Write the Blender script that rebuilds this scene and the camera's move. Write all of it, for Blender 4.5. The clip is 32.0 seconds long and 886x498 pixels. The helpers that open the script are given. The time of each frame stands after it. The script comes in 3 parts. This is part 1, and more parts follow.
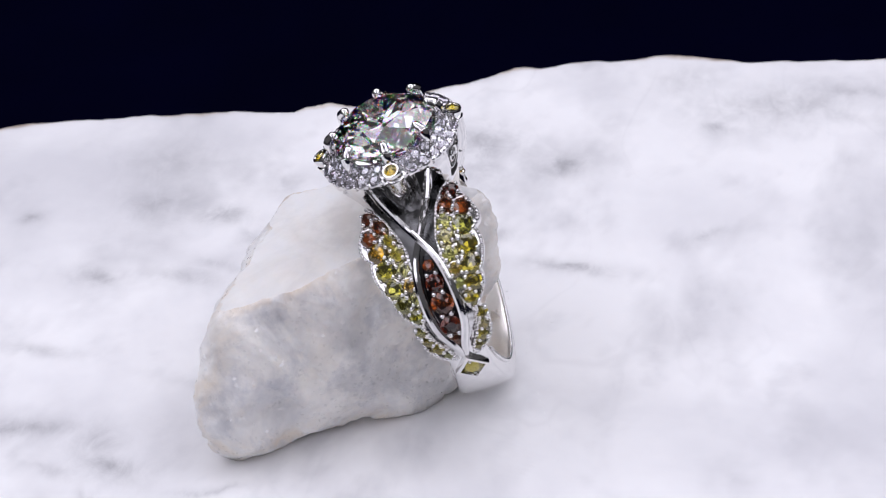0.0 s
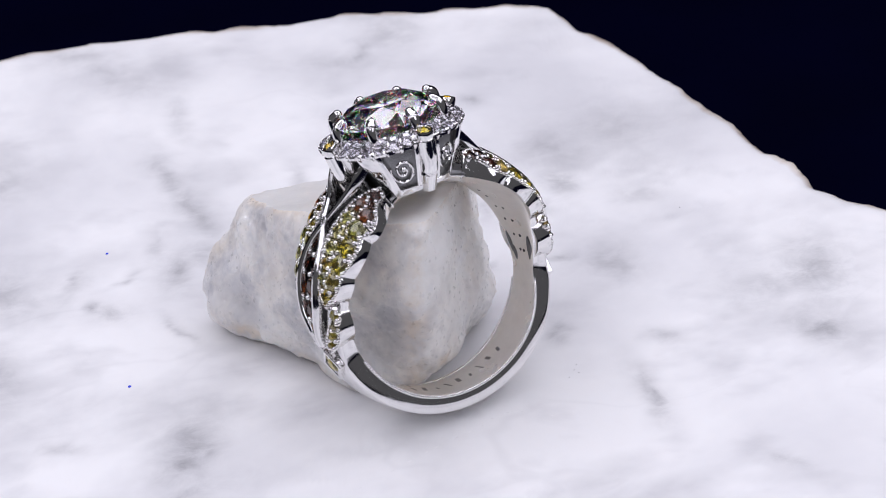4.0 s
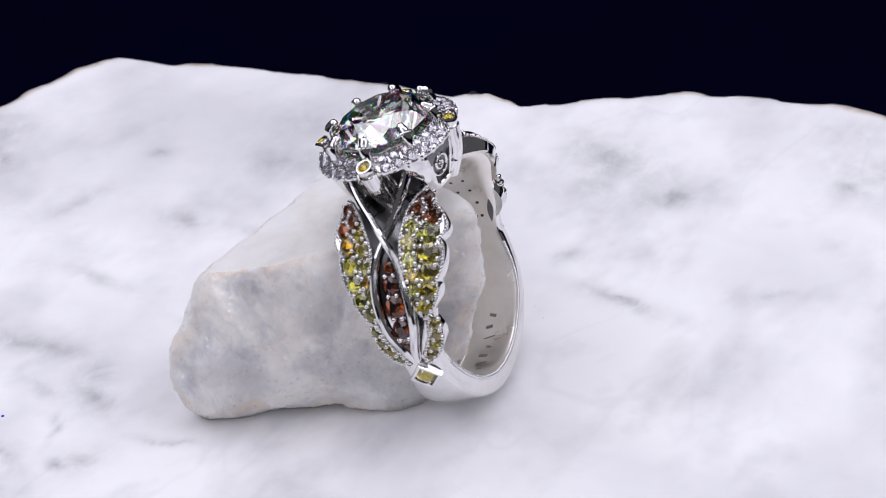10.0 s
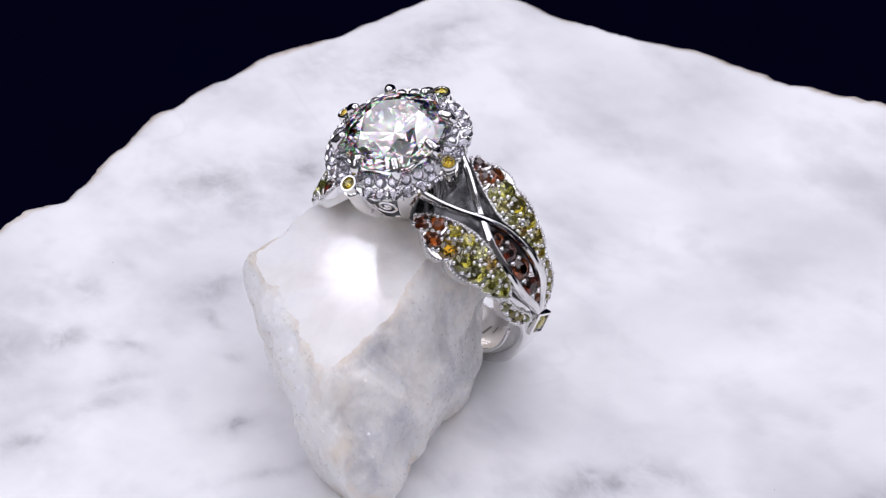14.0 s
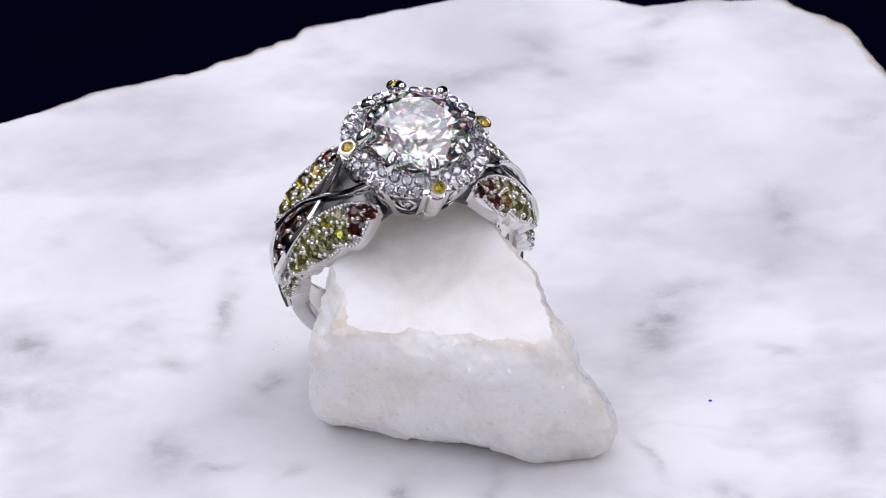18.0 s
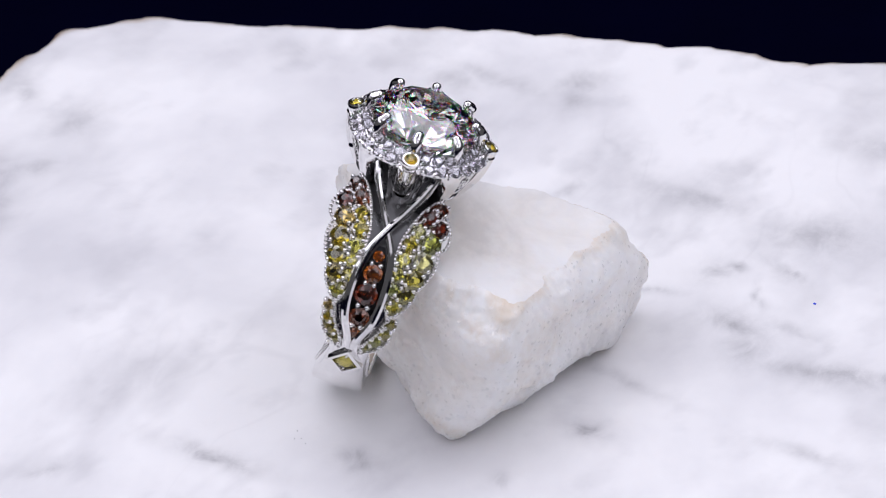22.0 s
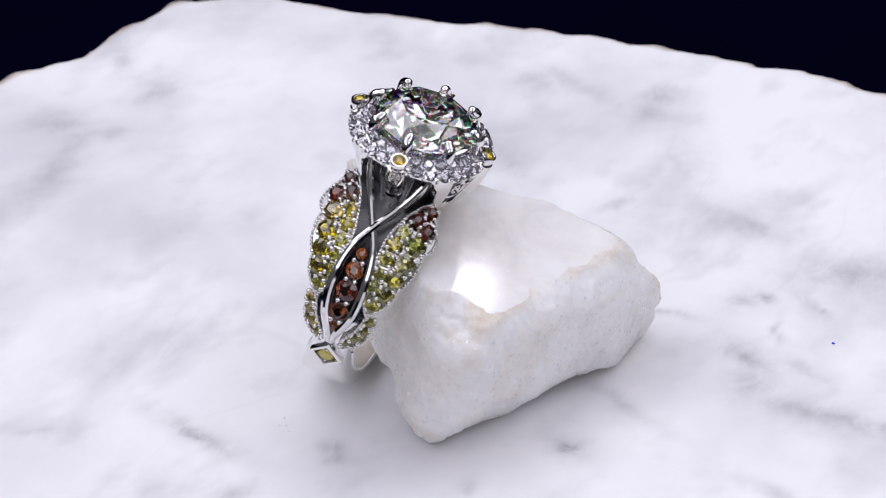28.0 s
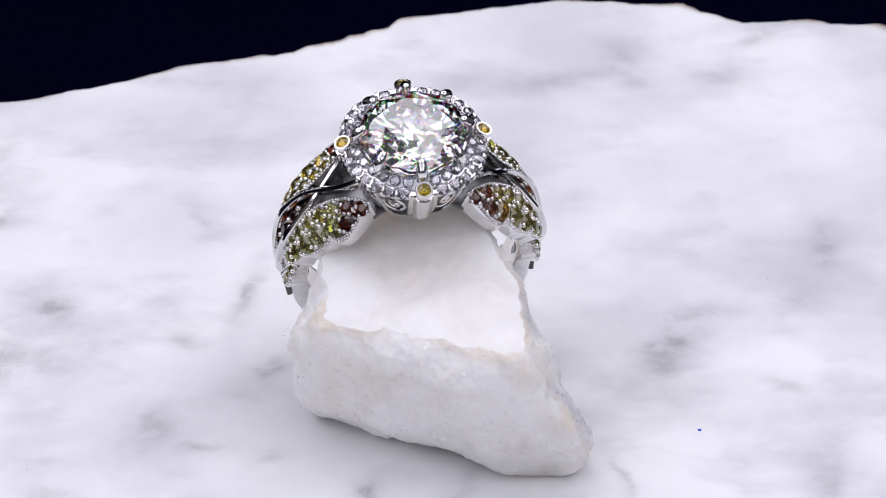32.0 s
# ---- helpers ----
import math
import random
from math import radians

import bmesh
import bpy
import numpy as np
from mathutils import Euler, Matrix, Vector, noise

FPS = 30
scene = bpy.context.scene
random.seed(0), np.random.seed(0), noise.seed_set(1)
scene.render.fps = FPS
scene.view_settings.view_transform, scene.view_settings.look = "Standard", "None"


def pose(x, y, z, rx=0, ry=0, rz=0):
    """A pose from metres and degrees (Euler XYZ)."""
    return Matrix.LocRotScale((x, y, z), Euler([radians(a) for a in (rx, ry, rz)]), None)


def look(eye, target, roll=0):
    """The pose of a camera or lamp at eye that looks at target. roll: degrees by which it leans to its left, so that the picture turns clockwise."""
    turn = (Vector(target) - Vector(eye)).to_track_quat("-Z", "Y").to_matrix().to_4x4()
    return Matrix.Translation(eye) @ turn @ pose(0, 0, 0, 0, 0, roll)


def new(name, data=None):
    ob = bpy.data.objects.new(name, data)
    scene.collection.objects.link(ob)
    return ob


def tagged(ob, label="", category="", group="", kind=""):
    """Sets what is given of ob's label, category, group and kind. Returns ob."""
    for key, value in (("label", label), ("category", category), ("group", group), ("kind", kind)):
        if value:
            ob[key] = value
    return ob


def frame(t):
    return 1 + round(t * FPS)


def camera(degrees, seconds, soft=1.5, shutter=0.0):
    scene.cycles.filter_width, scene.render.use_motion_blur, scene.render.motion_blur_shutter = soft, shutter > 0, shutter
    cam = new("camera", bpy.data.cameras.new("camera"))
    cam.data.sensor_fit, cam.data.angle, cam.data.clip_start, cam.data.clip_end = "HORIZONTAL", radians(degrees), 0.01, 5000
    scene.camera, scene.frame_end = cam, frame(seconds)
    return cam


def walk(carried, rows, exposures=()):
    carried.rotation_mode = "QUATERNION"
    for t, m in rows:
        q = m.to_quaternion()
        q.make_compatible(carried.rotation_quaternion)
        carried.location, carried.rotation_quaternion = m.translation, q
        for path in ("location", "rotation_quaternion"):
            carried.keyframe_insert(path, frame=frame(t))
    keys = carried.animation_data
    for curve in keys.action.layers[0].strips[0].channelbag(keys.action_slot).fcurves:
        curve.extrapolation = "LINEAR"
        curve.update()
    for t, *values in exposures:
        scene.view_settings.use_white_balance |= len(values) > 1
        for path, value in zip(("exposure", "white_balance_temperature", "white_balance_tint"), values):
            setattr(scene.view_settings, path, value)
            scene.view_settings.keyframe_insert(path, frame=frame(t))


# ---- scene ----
MM = 0.001

# ---- camera: stands still over a turning display ----
cam = camera(22.386, 32.0, soft=0.3)
cam.data.dof.use_dof, cam.data.dof.focus_distance, cam.data.dof.aperture_fstop = True, 0.186, 90.0
EYE = pose(0.0, -0.150, 0.11196, 56.263, 2.692, -2.744)
walk(cam, [(0.0, EYE), (32.0, EYE)])

# ---- light: dark studio, two small lamps and a soft box ----
world = bpy.data.worlds.new("studio_dark")
scene.world = world
world.use_nodes = True
world.node_tree.nodes["Background"].inputs[0].default_value = (0.30, 0.295, 0.325, 1)
world.node_tree.nodes["Background"].inputs[1].default_value = 0.23
scene.view_settings.exposure = 0.14
scene.cycles.max_bounces, scene.cycles.glossy_bounces, scene.cycles.transmission_bounces = 24, 16, 24


def lamp(name, place, target, size, power, colour, shape="DISK"):
    data = bpy.data.lights.new(name, "AREA")
    data.shape, data.size, data.energy, data.color = shape, size, power, colour
    ob = new(name, data)
    ob.matrix_world = look(place, target)
    return ob


lamp("key_lamp", (0.173, 0.267, 0.333), (0, 0, 0.01), 0.016, 0.017, (1.03, 1.0, 1.10))
lamp("side_lamp", (-0.169, 0.262, 0.338), (0, 0, 0.01), 0.016, 0.016, (1.0, 1.0, 1.14))
for x, y, power in ((-0.48, -0.18, 0.91), (0.0, -0.30, 0.32), (0.48, -0.18, 0.91), (-0.42, 0.22, 1.11), (0.0, 0.28, 1.11), (0.42, 0.22, 1.11)):
    lamp("top_soft_box", (x, y, 0.60), (0.4 * x, 0.4 * y, 0), 0.42, power, (1.02, 1.0, 1.14), "SQUARE")
for x in (-0.30, 0.30):
    lamp("front_soft_box", (x, -0.52, 0.42), (0, 0.0, 0), 0.24, 0.38, (1.02, 1.0, 1.14), "SQUARE")


# ---- materials ----
def material(name):
    m = bpy.data.materials.new(name)
    m.use_nodes = True
    nt = m.node_tree
    return m, nt, nt.nodes["Principled BSDF"]


def node(nt, kind, **props):
    n = nt.nodes.new(kind)
    for k, v in props.items():
        n.inputs[k].default_value = v
    return n


def ramp(nt, fac, stops):
    n = nt.nodes.new("ShaderNodeValToRGB")
    el = n.color_ramp.elements
    while len(el) < len(stops):
        el.new(0.5)
    for e, (at, col) in zip(el, stops):
        e.position, e.color = at, (*col, 1)
    nt.links.new(fac, n.inputs[0])
    return n


def blend(nt, fac, a, b, mode="MIX"):
    n = nt.nodes.new("ShaderNodeMix")
    n.data_type, n.blend_type = "RGBA", mode
    for sock, v in ((n.inputs[0], fac), (n.inputs[6], a), (n.inputs[7], b)):
        if isinstance(v, (int, float)):
            sock.default_value = v
        elif isinstance(v, tuple):
            sock.default_value = (*v, 1)
        else:
            nt.links.new(v, sock)
    return n.outputs[2]


def noise_tex(nt, scale, detail=4.0, rough=0.55, warp=0.0, coords=None):
    n = node(nt, "ShaderNodeTexNoise", Scale=scale, Detail=detail, Roughness=rough, Distortion=warp)
    if coords is None:
        coords = nt.nodes.new("ShaderNodeTexCoord").outputs["Object"]
    nt.links.new(coords, n.inputs["Vector"])
    return n.outputs[0]


def bump(nt, bsdf, height, strength, distance):
    n = node(nt, "ShaderNodeBump", Strength=strength, Distance=distance)
    nt.links.new(height, n.inputs["Height"])
    nt.links.new(n.outputs[0], bsdf.inputs["Normal"])


def white_metal(name, colour, rough, scratch):
    m, nt, b = material(name)
    b.inputs["Metallic"].default_value = 1.0
    f = noise_tex(nt, 900, 3)
    nt.links.new(ramp(nt, f, [(0.3, tuple(c * 0.93 for c in colour)), (0.7, colour)]).outputs[0], b.inputs["Base Color"])
    r = ramp(nt, noise_tex(nt, 500, 4), [(0.3, (rough * 0.7,) * 3), (0.75, (rough * 1.6,) * 3)])
    nt.links.new(r.outputs[0], b.inputs["Roughness"])
    bump(nt, b, noise_tex(nt, 1500, 2), scratch, 0.00002)
    return m


PLATINUM = white_metal("polished_white_metal", (0.86, 0.85, 0.845), 0.07, 0.12)
# rougher inside of the hoop; its warm tint stands for the reflected stone
SATIN = white_metal("stone_tinted_satin_metal", (0.90, 0.865, 0.82), 0.32, 0.2)
WIRE_METAL = white_metal("dull_white_metal", (0.80, 0.79, 0.785), 0.09, 0.15)
# darker copy of the metal, with the shade of recesses put into its colour
SHADE_METAL = white_metal("shaded_white_metal", (0.20, 0.20, 0.205), 0.28, 0.12)
HALO_BED = white_metal("cut_white_metal", (0.68, 0.68, 0.685), 0.14, 0.2)
HOOP_METAL = white_metal("softly_polished_white_metal", (0.84, 0.83, 0.825), 0.09, 0.12)
# near-black copy of the metal: shade between the row's gems, put into colour
CHANNEL_SHADE = white_metal("recessed_dark_metal", (0.055, 0.055, 0.06), 0.3, 0.4)


def clear_gem(name, colour=(0.86, 0.86, 0.85, 1), fire=((2.37, (0.065, 0, 0, 1)), (2.42, (0, 0.065, 0, 1)), (2.47, (0, 0, 0.065, 1)))):
    """Colourless gem: plain refraction with a share split into the three primaries."""
    m, nt, b = material(name)
    nt.nodes.remove(b)
    out = nt.nodes["Material Output"]
    last = node(nt, "ShaderNodeBsdfGlass", Color=colour, Roughness=0.0, IOR=2.42).outputs[0]
    for ior, col in fire:
        g = node(nt, "ShaderNodeBsdfGlass", Color=col, Roughness=0.0, IOR=ior)
        s = nt.nodes.new("ShaderNodeAddShader")
        nt.links.new(last, s.inputs[0])
        nt.links.new(g.outputs[0], s.inputs[1])
        last = s.outputs[0]
    nt.links.new(last, out.inputs[0])
    return m


def tinted_gem(name, stops, transmission, ior=1.95):
    m, nt, b = material(name)
    info = nt.nodes.new("ShaderNodeObjectInfo")
    nt.links.new(ramp(nt, info.outputs["Random"], stops).outputs[0], b.inputs["Base Color"])
    b.inputs["Roughness"].default_value = 0.03
    b.inputs["IOR"].default_value = ior
    b.inputs["Transmission Weight"].default_value = transmission
    return m


DIAMOND = clear_gem("colourless_gem")
MELEE = clear_gem("small_colourless_gem", (0.92, 0.915, 0.94, 1), ())
OLIVE = tinted_gem("yellow_green_gem", [(0.0, (0.40, 0.36, 0.05)), (0.2, (0.52, 0.40, 0.02)), (0.4, (0.48, 0.47, 0.10)), (0.55, (0.62, 0.60, 0.26)),
                                         (0.7, (0.55, 0.30, 0.012)), (0.85, (0.44, 0.48, 0.10)), (1.0, (0.40, 0.33, 0.03))], 1.0, 1.85)
GOLDEN = tinted_gem("golden_yellow_gem", [(0.0, (0.56, 0.37, 0.02)), (1.0, (0.52, 0.43, 0.04))], 1.0, 1.75)
COGNAC = tinted_gem("red_brown_gem", [(0.0, (0.08, 0.010, 0.004)), (0.4, (0.14, 0.020, 0.004)), (0.7, (0.27, 0.065, 0.008)), (1.0, (0.06, 0.013, 0.008))], 1.0, 1.7)


def math_node(nt, op, a, c, clamp=False):
    n = nt.nodes.new("ShaderNodeMath")
    n.operation, n.use_clamp = op, clamp
    for sock, v in zip(n.inputs, (a, c)):
        if isinstance(v, (int, float)):
            sock.default_value = v
        else:
            nt.links.new(v, sock)
    return n.outputs[0]


def stretched(nt, scale, turned):
    """Object coordinates drawn out along one direction, for streaks."""
    n = nt.nodes.new("ShaderNodeMapping")
    n.inputs["Scale"].default_value = scale
    n.inputs["Rotation"].default_value = (0, 0, radians(turned))
    nt.links.new(nt.nodes.new("ShaderNodeTexCoord").outputs["Object"], n.inputs["Vector"])
    return n.outputs[0]


def marble():
    m, nt, b = material("white_marble")
    at = nt.nodes.new("ShaderNodeAttribute")
    at.attribute_name = "vein"
    sep = nt.nodes.new("ShaderNodeSeparateColor")
    nt.links.new(at.outputs["Color"], sep.inputs[0])
    cloud = ramp(nt, noise_tex(nt, 38, 5, 0.5, 0.2), [(0.34, (0.71, 0.71, 0.73)), (0.56, (0.91, 0.91, 0.912))]).outputs[0]
    # grey smudges break up into streaks
    streak = noise_tex(nt, 330, 8, 0.66, 0.4, stretched(nt, (1.0, 1.3, 1.0), 24))
    tear = ramp(nt, streak, [(0.34, (0.42,) * 3), (0.5, (0.80,) * 3), (0.64, (1.15,) * 3)]).outputs[0]
    smudge = math_node(nt, "MULTIPLY", sep.outputs[0], tear, True)
    col = blend(nt, smudge, cloud, (0.24, 0.24, 0.26))
    haze = math_node(nt, "MULTIPLY", sep.outputs[2], ramp(nt, noise_tex(nt, 110, 6, 0.58, 0.2), [(0.34, (0.35,) * 3), (0.62, (1.0,) * 3)]).outputs[0], True)
    col = blend(nt, haze, col, (0.44, 0.44, 0.465))
    # hair-thin lines wander between the smudges
    hair = noise_tex(nt, 34, 3, 0.45, 0.3, stretched(nt, (1.0, 2.2, 1.0), -35))
    thin = ramp(nt, hair, [(0.488, (0, 0, 0)), (0.498, (0.11,) * 3), (0.508, (0, 0, 0))]).outputs[0]
    where = ramp(nt, noise_tex(nt, 30, 3, 0.5), [(0.5, (0, 0, 0)), (0.66, (1, 1, 1))]).outputs[0]
    col = blend(nt, math_node(nt, "MULTIPLY", thin, where), col, (0.45, 0.45, 0.47))
    rim = ramp(nt, noise_tex(nt, 260, 5), [(0.35, (0.36, 0.27, 0.20)), (0.62, (0.70, 0.64, 0.57))]).outputs[0]
    col = blend(nt, sep.outputs[1], col, rim)
    nt.links.new(col, b.inputs["Base Color"])
    r = ramp(nt, noise_tex(nt, 700, 4), [(0.3, (0.32,) * 3), (0.7, (0.5,) * 3)])
    nt.links.new(r.outputs[0], b.inputs["Roughness"])
    b.inputs["Specular IOR Level"].default_value = 0.35
    b.inputs["Subsurface Weight"].default_value = 0.35
    b.inputs["Subsurface Radius"].default_value = (1.0, 0.97, 0.95)
    b.inputs["Subsurface Scale"].default_value = 0.0018
    bump(nt, b, noise_tex(nt, 1300, 5), 0.12, 0.0001)
    return m


def crystal_stone(name, smooth):
    """White translucent stone: glassy and even where it is cleaved, sugary and mottled where it is broken."""
    m, nt, b = material(name)
    body = ramp(nt, noise_tex(nt, 110, 7, 0.6, 0.5), [(0.38, (0.82, 0.80, 0.765)), (0.48, (0.905, 0.885, 0.85)), (0.60, (0.965, 0.95, 0.925))]).outputs[0]
    glassy = ramp(nt, noise_tex(nt, 190, 8, 0.66, 0.35), [(0.49, (1, 1, 1)), (0.57, (0.83, 0.84, 0.87)), (0.70, (0.66, 0.675, 0.715))]).outputs[0]
    grey_side = nt.nodes.new("ShaderNodeAttribute")
    grey_side.attribute_name = "grey_side"
    much = 0.15 if smooth else math_node(nt, "ADD", math_node(nt, "MULTIPLY", grey_side.outputs["Fac"], 0.6), 0.4, True)
    body = blend(nt, much, body, glassy, "MULTIPLY")
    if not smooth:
        # greyer, glassy mottling on the side that faces -x and -y
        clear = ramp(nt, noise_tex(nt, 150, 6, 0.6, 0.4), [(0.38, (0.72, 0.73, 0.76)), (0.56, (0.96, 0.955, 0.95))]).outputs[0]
        body = blend(nt, grey_side.outputs["Fac"], body, blend(nt, 1.0, body, clear, "MULTIPLY"))
    at = nt.nodes.new("ShaderNodeAttribute")
    at.attribute_name = "edge"
    rust = ramp(nt, noise_tex(nt, 210, 7, 0.7, 0.5), [(0.40, (0, 0, 0)), (0.60, (0.9,) * 3)]).outputs[0]
    spread = ramp(nt, noise_tex(nt, 85, 6, 0.65, 0.6), [(0.58, (0.0,) * 3), (0.72, (0.0 if smooth else 0.38,) * 3)]).outputs[0]
    worn = nt.nodes.new("ShaderNodeMath")
    worn.operation, worn.use_clamp = "MULTIPLY_ADD", True
    nt.links.new(at.outputs["Fac"], worn.inputs[0])
    nt.links.new(rust, worn.inputs[1])
    nt.links.new(spread, worn.inputs[2])
    col = body if smooth else blend(nt, worn.outputs[0], body, (0.74, 0.62, 0.48))
    if smooth:
        col = blend(nt, 1.0, col, (0.985, 0.982, 0.98), "MULTIPLY")
    grime = ramp(nt, noise_tex(nt, 620, 2), [(0.17, (0.42, 0.34, 0.27)), (0.20, (1, 1, 1))]).outputs[0]
    nt.links.new(blend(nt, 0.25, col, grime, "MULTIPLY"), b.inputs["Base Color"])
    b.inputs["Specular IOR Level"].default_value = 0.3
    b.inputs["Subsurface Weight"].default_value = 0.75
    b.inputs["Subsurface Radius"].default_value = (1.0, 0.93, 0.86)
    b.inputs["Subsurface Scale"].default_value = 0.0065
    # small crystal faces, a few of them bright and turned aside
    cell = node(nt, "ShaderNodeTexVoronoi", Scale=8000.0 if smooth else 4600.0)
    nt.links.new(nt.nodes.new("ShaderNodeTexCoord").outputs["Object"], cell.inputs["Vector"])
    sep = nt.nodes.new("ShaderNodeSeparateColor")
    nt.links.new(cell.outputs["Color"], sep.inputs[0])
    rare = ramp(nt, sep.outputs[2], [(0.945, (0, 0, 0)), (0.955, (1, 1, 1))]).outputs[0]
    base = ramp(nt, noise_tex(nt, 900, 4), [(0.35, (0.06 if smooth else 0.28,) * 3), (0.65, (0.09 if smooth else 0.55,) * 3)]).outputs[0]
    if not smooth:
        nt.links.new(math_node(nt, "ADD", math_node(nt, "MULTIPLY", rare, 0.6), 0.4, True), b.inputs["Specular IOR Level"])
    nt.links.new(base if smooth else blend(nt, rare, base, (0.09, 0.09, 0.09)), b.inputs["Roughness"])
    tilt = nt.nodes.new("ShaderNodeVectorMath")
    tilt.operation = "SUBTRACT"
    tilt.inputs[1].default_value = (0.5, 0.5, 0.5)
    nt.links.new(cell.outputs["Color"], tilt.inputs[0])
    much = nt.nodes.new("ShaderNodeVectorMath")
    much.operation = "SCALE"
    nt.links.new(tilt.outputs[0], much.inputs[0])
    lean = 0.008 if smooth else 0.05
    nt.links.new(math_node(nt, "ADD", math_node(nt, "MULTIPLY", rare, 0.06 if smooth else 0.8), lean), much.inputs["Scale"])
    facet = nt.nodes.new("ShaderNodeVectorMath")
    nt.links.new(nt.nodes.new("ShaderNodeNewGeometry").outputs["Normal"], facet.inputs[0])
    nt.links.new(much.outputs[0], facet.inputs[1])
    unit = nt.nodes.new("ShaderNodeVectorMath")
    unit.operation = "NORMALIZE"
    nt.links.new(facet.outputs[0], unit.inputs[0])
    relief = node(nt, "ShaderNodeBump", Strength=0.07 if smooth else 0.5, Distance=0.00006 if smooth else 0.0003)
    nt.links.new(noise_tex(nt, 420, 6, 0.55), relief.inputs["Height"])
    nt.links.new(unit.outputs[0], relief.inputs["Normal"])
    nt.links.new(relief.outputs[0], b.inputs["Normal"])
    return m


def plain(name, colour, rough, scale):
    m, nt, b = material(name)
    c = ramp(nt, noise_tex(nt, scale, 5), [(0.3, tuple(v * 0.75 for v in colour)), (0.7, colour)])
    nt.links.new(c.outputs[0], b.inputs["Base Color"])
    b.inputs["Roughness"].default_value = rough
    bump(nt, b, noise_tex(nt, scale * 6, 3), 0.1, 0.0001)
    return m


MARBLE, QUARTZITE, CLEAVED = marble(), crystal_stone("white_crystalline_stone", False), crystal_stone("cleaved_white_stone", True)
BLACK = plain("matt_black_plate", (0.0002, 0.0003, 0.0070), 0.7, 60)
BLACK.node_tree.nodes["Principled BSDF"].inputs["Specular IOR Level"].default_value = 0.012
CLOTH = plain("black_cloth", (0.0004, 0.0005, 0.006), 0.95, 200)
CLOTH.node_tree.nodes["Principled BSDF"].inputs["Specular IOR Level"].default_value = 0.012
BLUE = plain("blue_ink", (0.01, 0.06, 0.75), 0.5, 2000)
SCRATCH_GLINT = plain("pale_scratch_glint", (1.0, 1.0, 1.0), 0.35, 2000)
GREY_DUST = plain("dim_dust", (0.035, 0.035, 0.05), 0.9, 2000)
GRIT_AND_HOLE_SHADE = plain("grit_and_hole_shade", (0.03, 0.028, 0.026), 0.5, 2000)
ENGRAVED = plain("grey_engraving", (0.20, 0.185, 0.17), 0.4, 2000)


# ---- mesh helpers ----
def mesh_of(name, bm, mat, smooth=True, sharp=40):
    bmesh.ops.recalc_face_normals(bm, faces=bm.faces[:])
    for e in bm.edges:
        if len(e.link_faces) == 2 and e.calc_face_angle(0.0) > radians(sharp):
            e.smooth = False
    for f in bm.faces:
        f.smooth = smooth
    me = bpy.data.meshes.new(name)
    bm.to_mesh(me)
    bm.free()
    me.materials.append(mat)
    return me


def part(name, bm, mat, parent=None, label="", smooth=True, sharp=40):
    """Links a bmesh, drawn in millimetres, as one mesh object under its thing."""
    bmesh.ops.scale(bm, vec=(MM, MM, MM), verts=bm.verts[:])
    ob = new(name, mesh_of(name, bm, mat, smooth, sharp))
    ob.parent = parent
    if label:
        tagged(ob, label)
    return ob


def loft(bm, sections, cap=True, closed=True):
    rows = [[bm.verts.new(p) for p in s] for s in sections]
    n = len(rows[0])
    for a, b in zip(rows, rows[1:]):
        for i in range(n if closed else n - 1):
            j = (i + 1) % n
            bm.faces.new((a[i], a[j], b[j], b[i]))
    if cap:
        bm.faces.new(rows[0])
        bm.faces.new(rows[-1])
    return rows


def lathe(bm, profile, seg=20, at=Matrix.Identity(4)):
    """Turns (radius, height) pairs about the local z axis."""
    sections = []
    for k in range(seg):
        a = 2 * math.pi * k / seg
        sections.append([at @ Vector((r * math.cos(a), r * math.sin(a), z)) for r, z in profile])
    rows = [[bm.verts.new(p) for p in s] for s in sections]
    for k in range(seg):
        a, b = rows[k], rows[(k + 1) % seg]
        for i in range(len(profile) - 1):
            bm.faces.new((a[i], b[i], b[i + 1], a[i + 1]))
    bmesh.ops.remove_doubles(bm, verts=bm.verts[:], dist=1e-5)


def ball(bm, centre, r, u=8, v=6):
    bmesh.ops.create_uvsphere(bm, u_segments=u, v_segments=v, radius=r, matrix=Matrix.Translation(centre))


def grain(bm, at, r, tall):
    """A bead on a short stem, along the z axis of its place."""
    bmesh.ops.create_uvsphere(bm, u_segments=8, v_segments=6, radius=1.0, matrix=at @ Matrix.Translation((0, 0, r - tall)) @ Matrix.Diagonal((r, r, tall, 1)))


def spline(points, n):
    """A smooth line through the points, n steps a span."""
    p = [Vector(q) for q in points]
    p = [2 * p[0] - p[1]] + p + [2 * p[-1] - p[-2]]
    out = []
    for i in range(1, len(p) - 2):
        for k in range(n):
            t = k / n
            a, b, c, d = p[i - 1], p[i], p[i + 1], p[i + 2]
            out.append(0.5 * (2 * b + (c - a) * t + (2 * a - 5 * b + 4 * c - d) * t * t + (3 * b - a - 3 * c + d) * t ** 3))
    out.append(p[-2])
    return out


def tube(bm, line, radii, seg=8):
    sections = []
    for i, p in enumerate(line):
        way = (line[min(i + 1, len(line) - 1)] - line[max(i - 1, 0)]).normalized()
        side = way.cross(Vector((0, 0, 1)) if abs(way.z) < 0.9 else Vector((1, 0, 0))).normalized()
        up = side.cross(way)
        r = radii if isinstance(radii, (int, float)) else float(np.interp(i / (len(line) - 1), np.linspace(0, 1, len(radii)), radii))
        sections.append([p + r * (math.cos(a) * side + math.sin(a) * up) for a in (2 * math.pi * k / seg for k in range(seg))])
    loft(bm, sections)


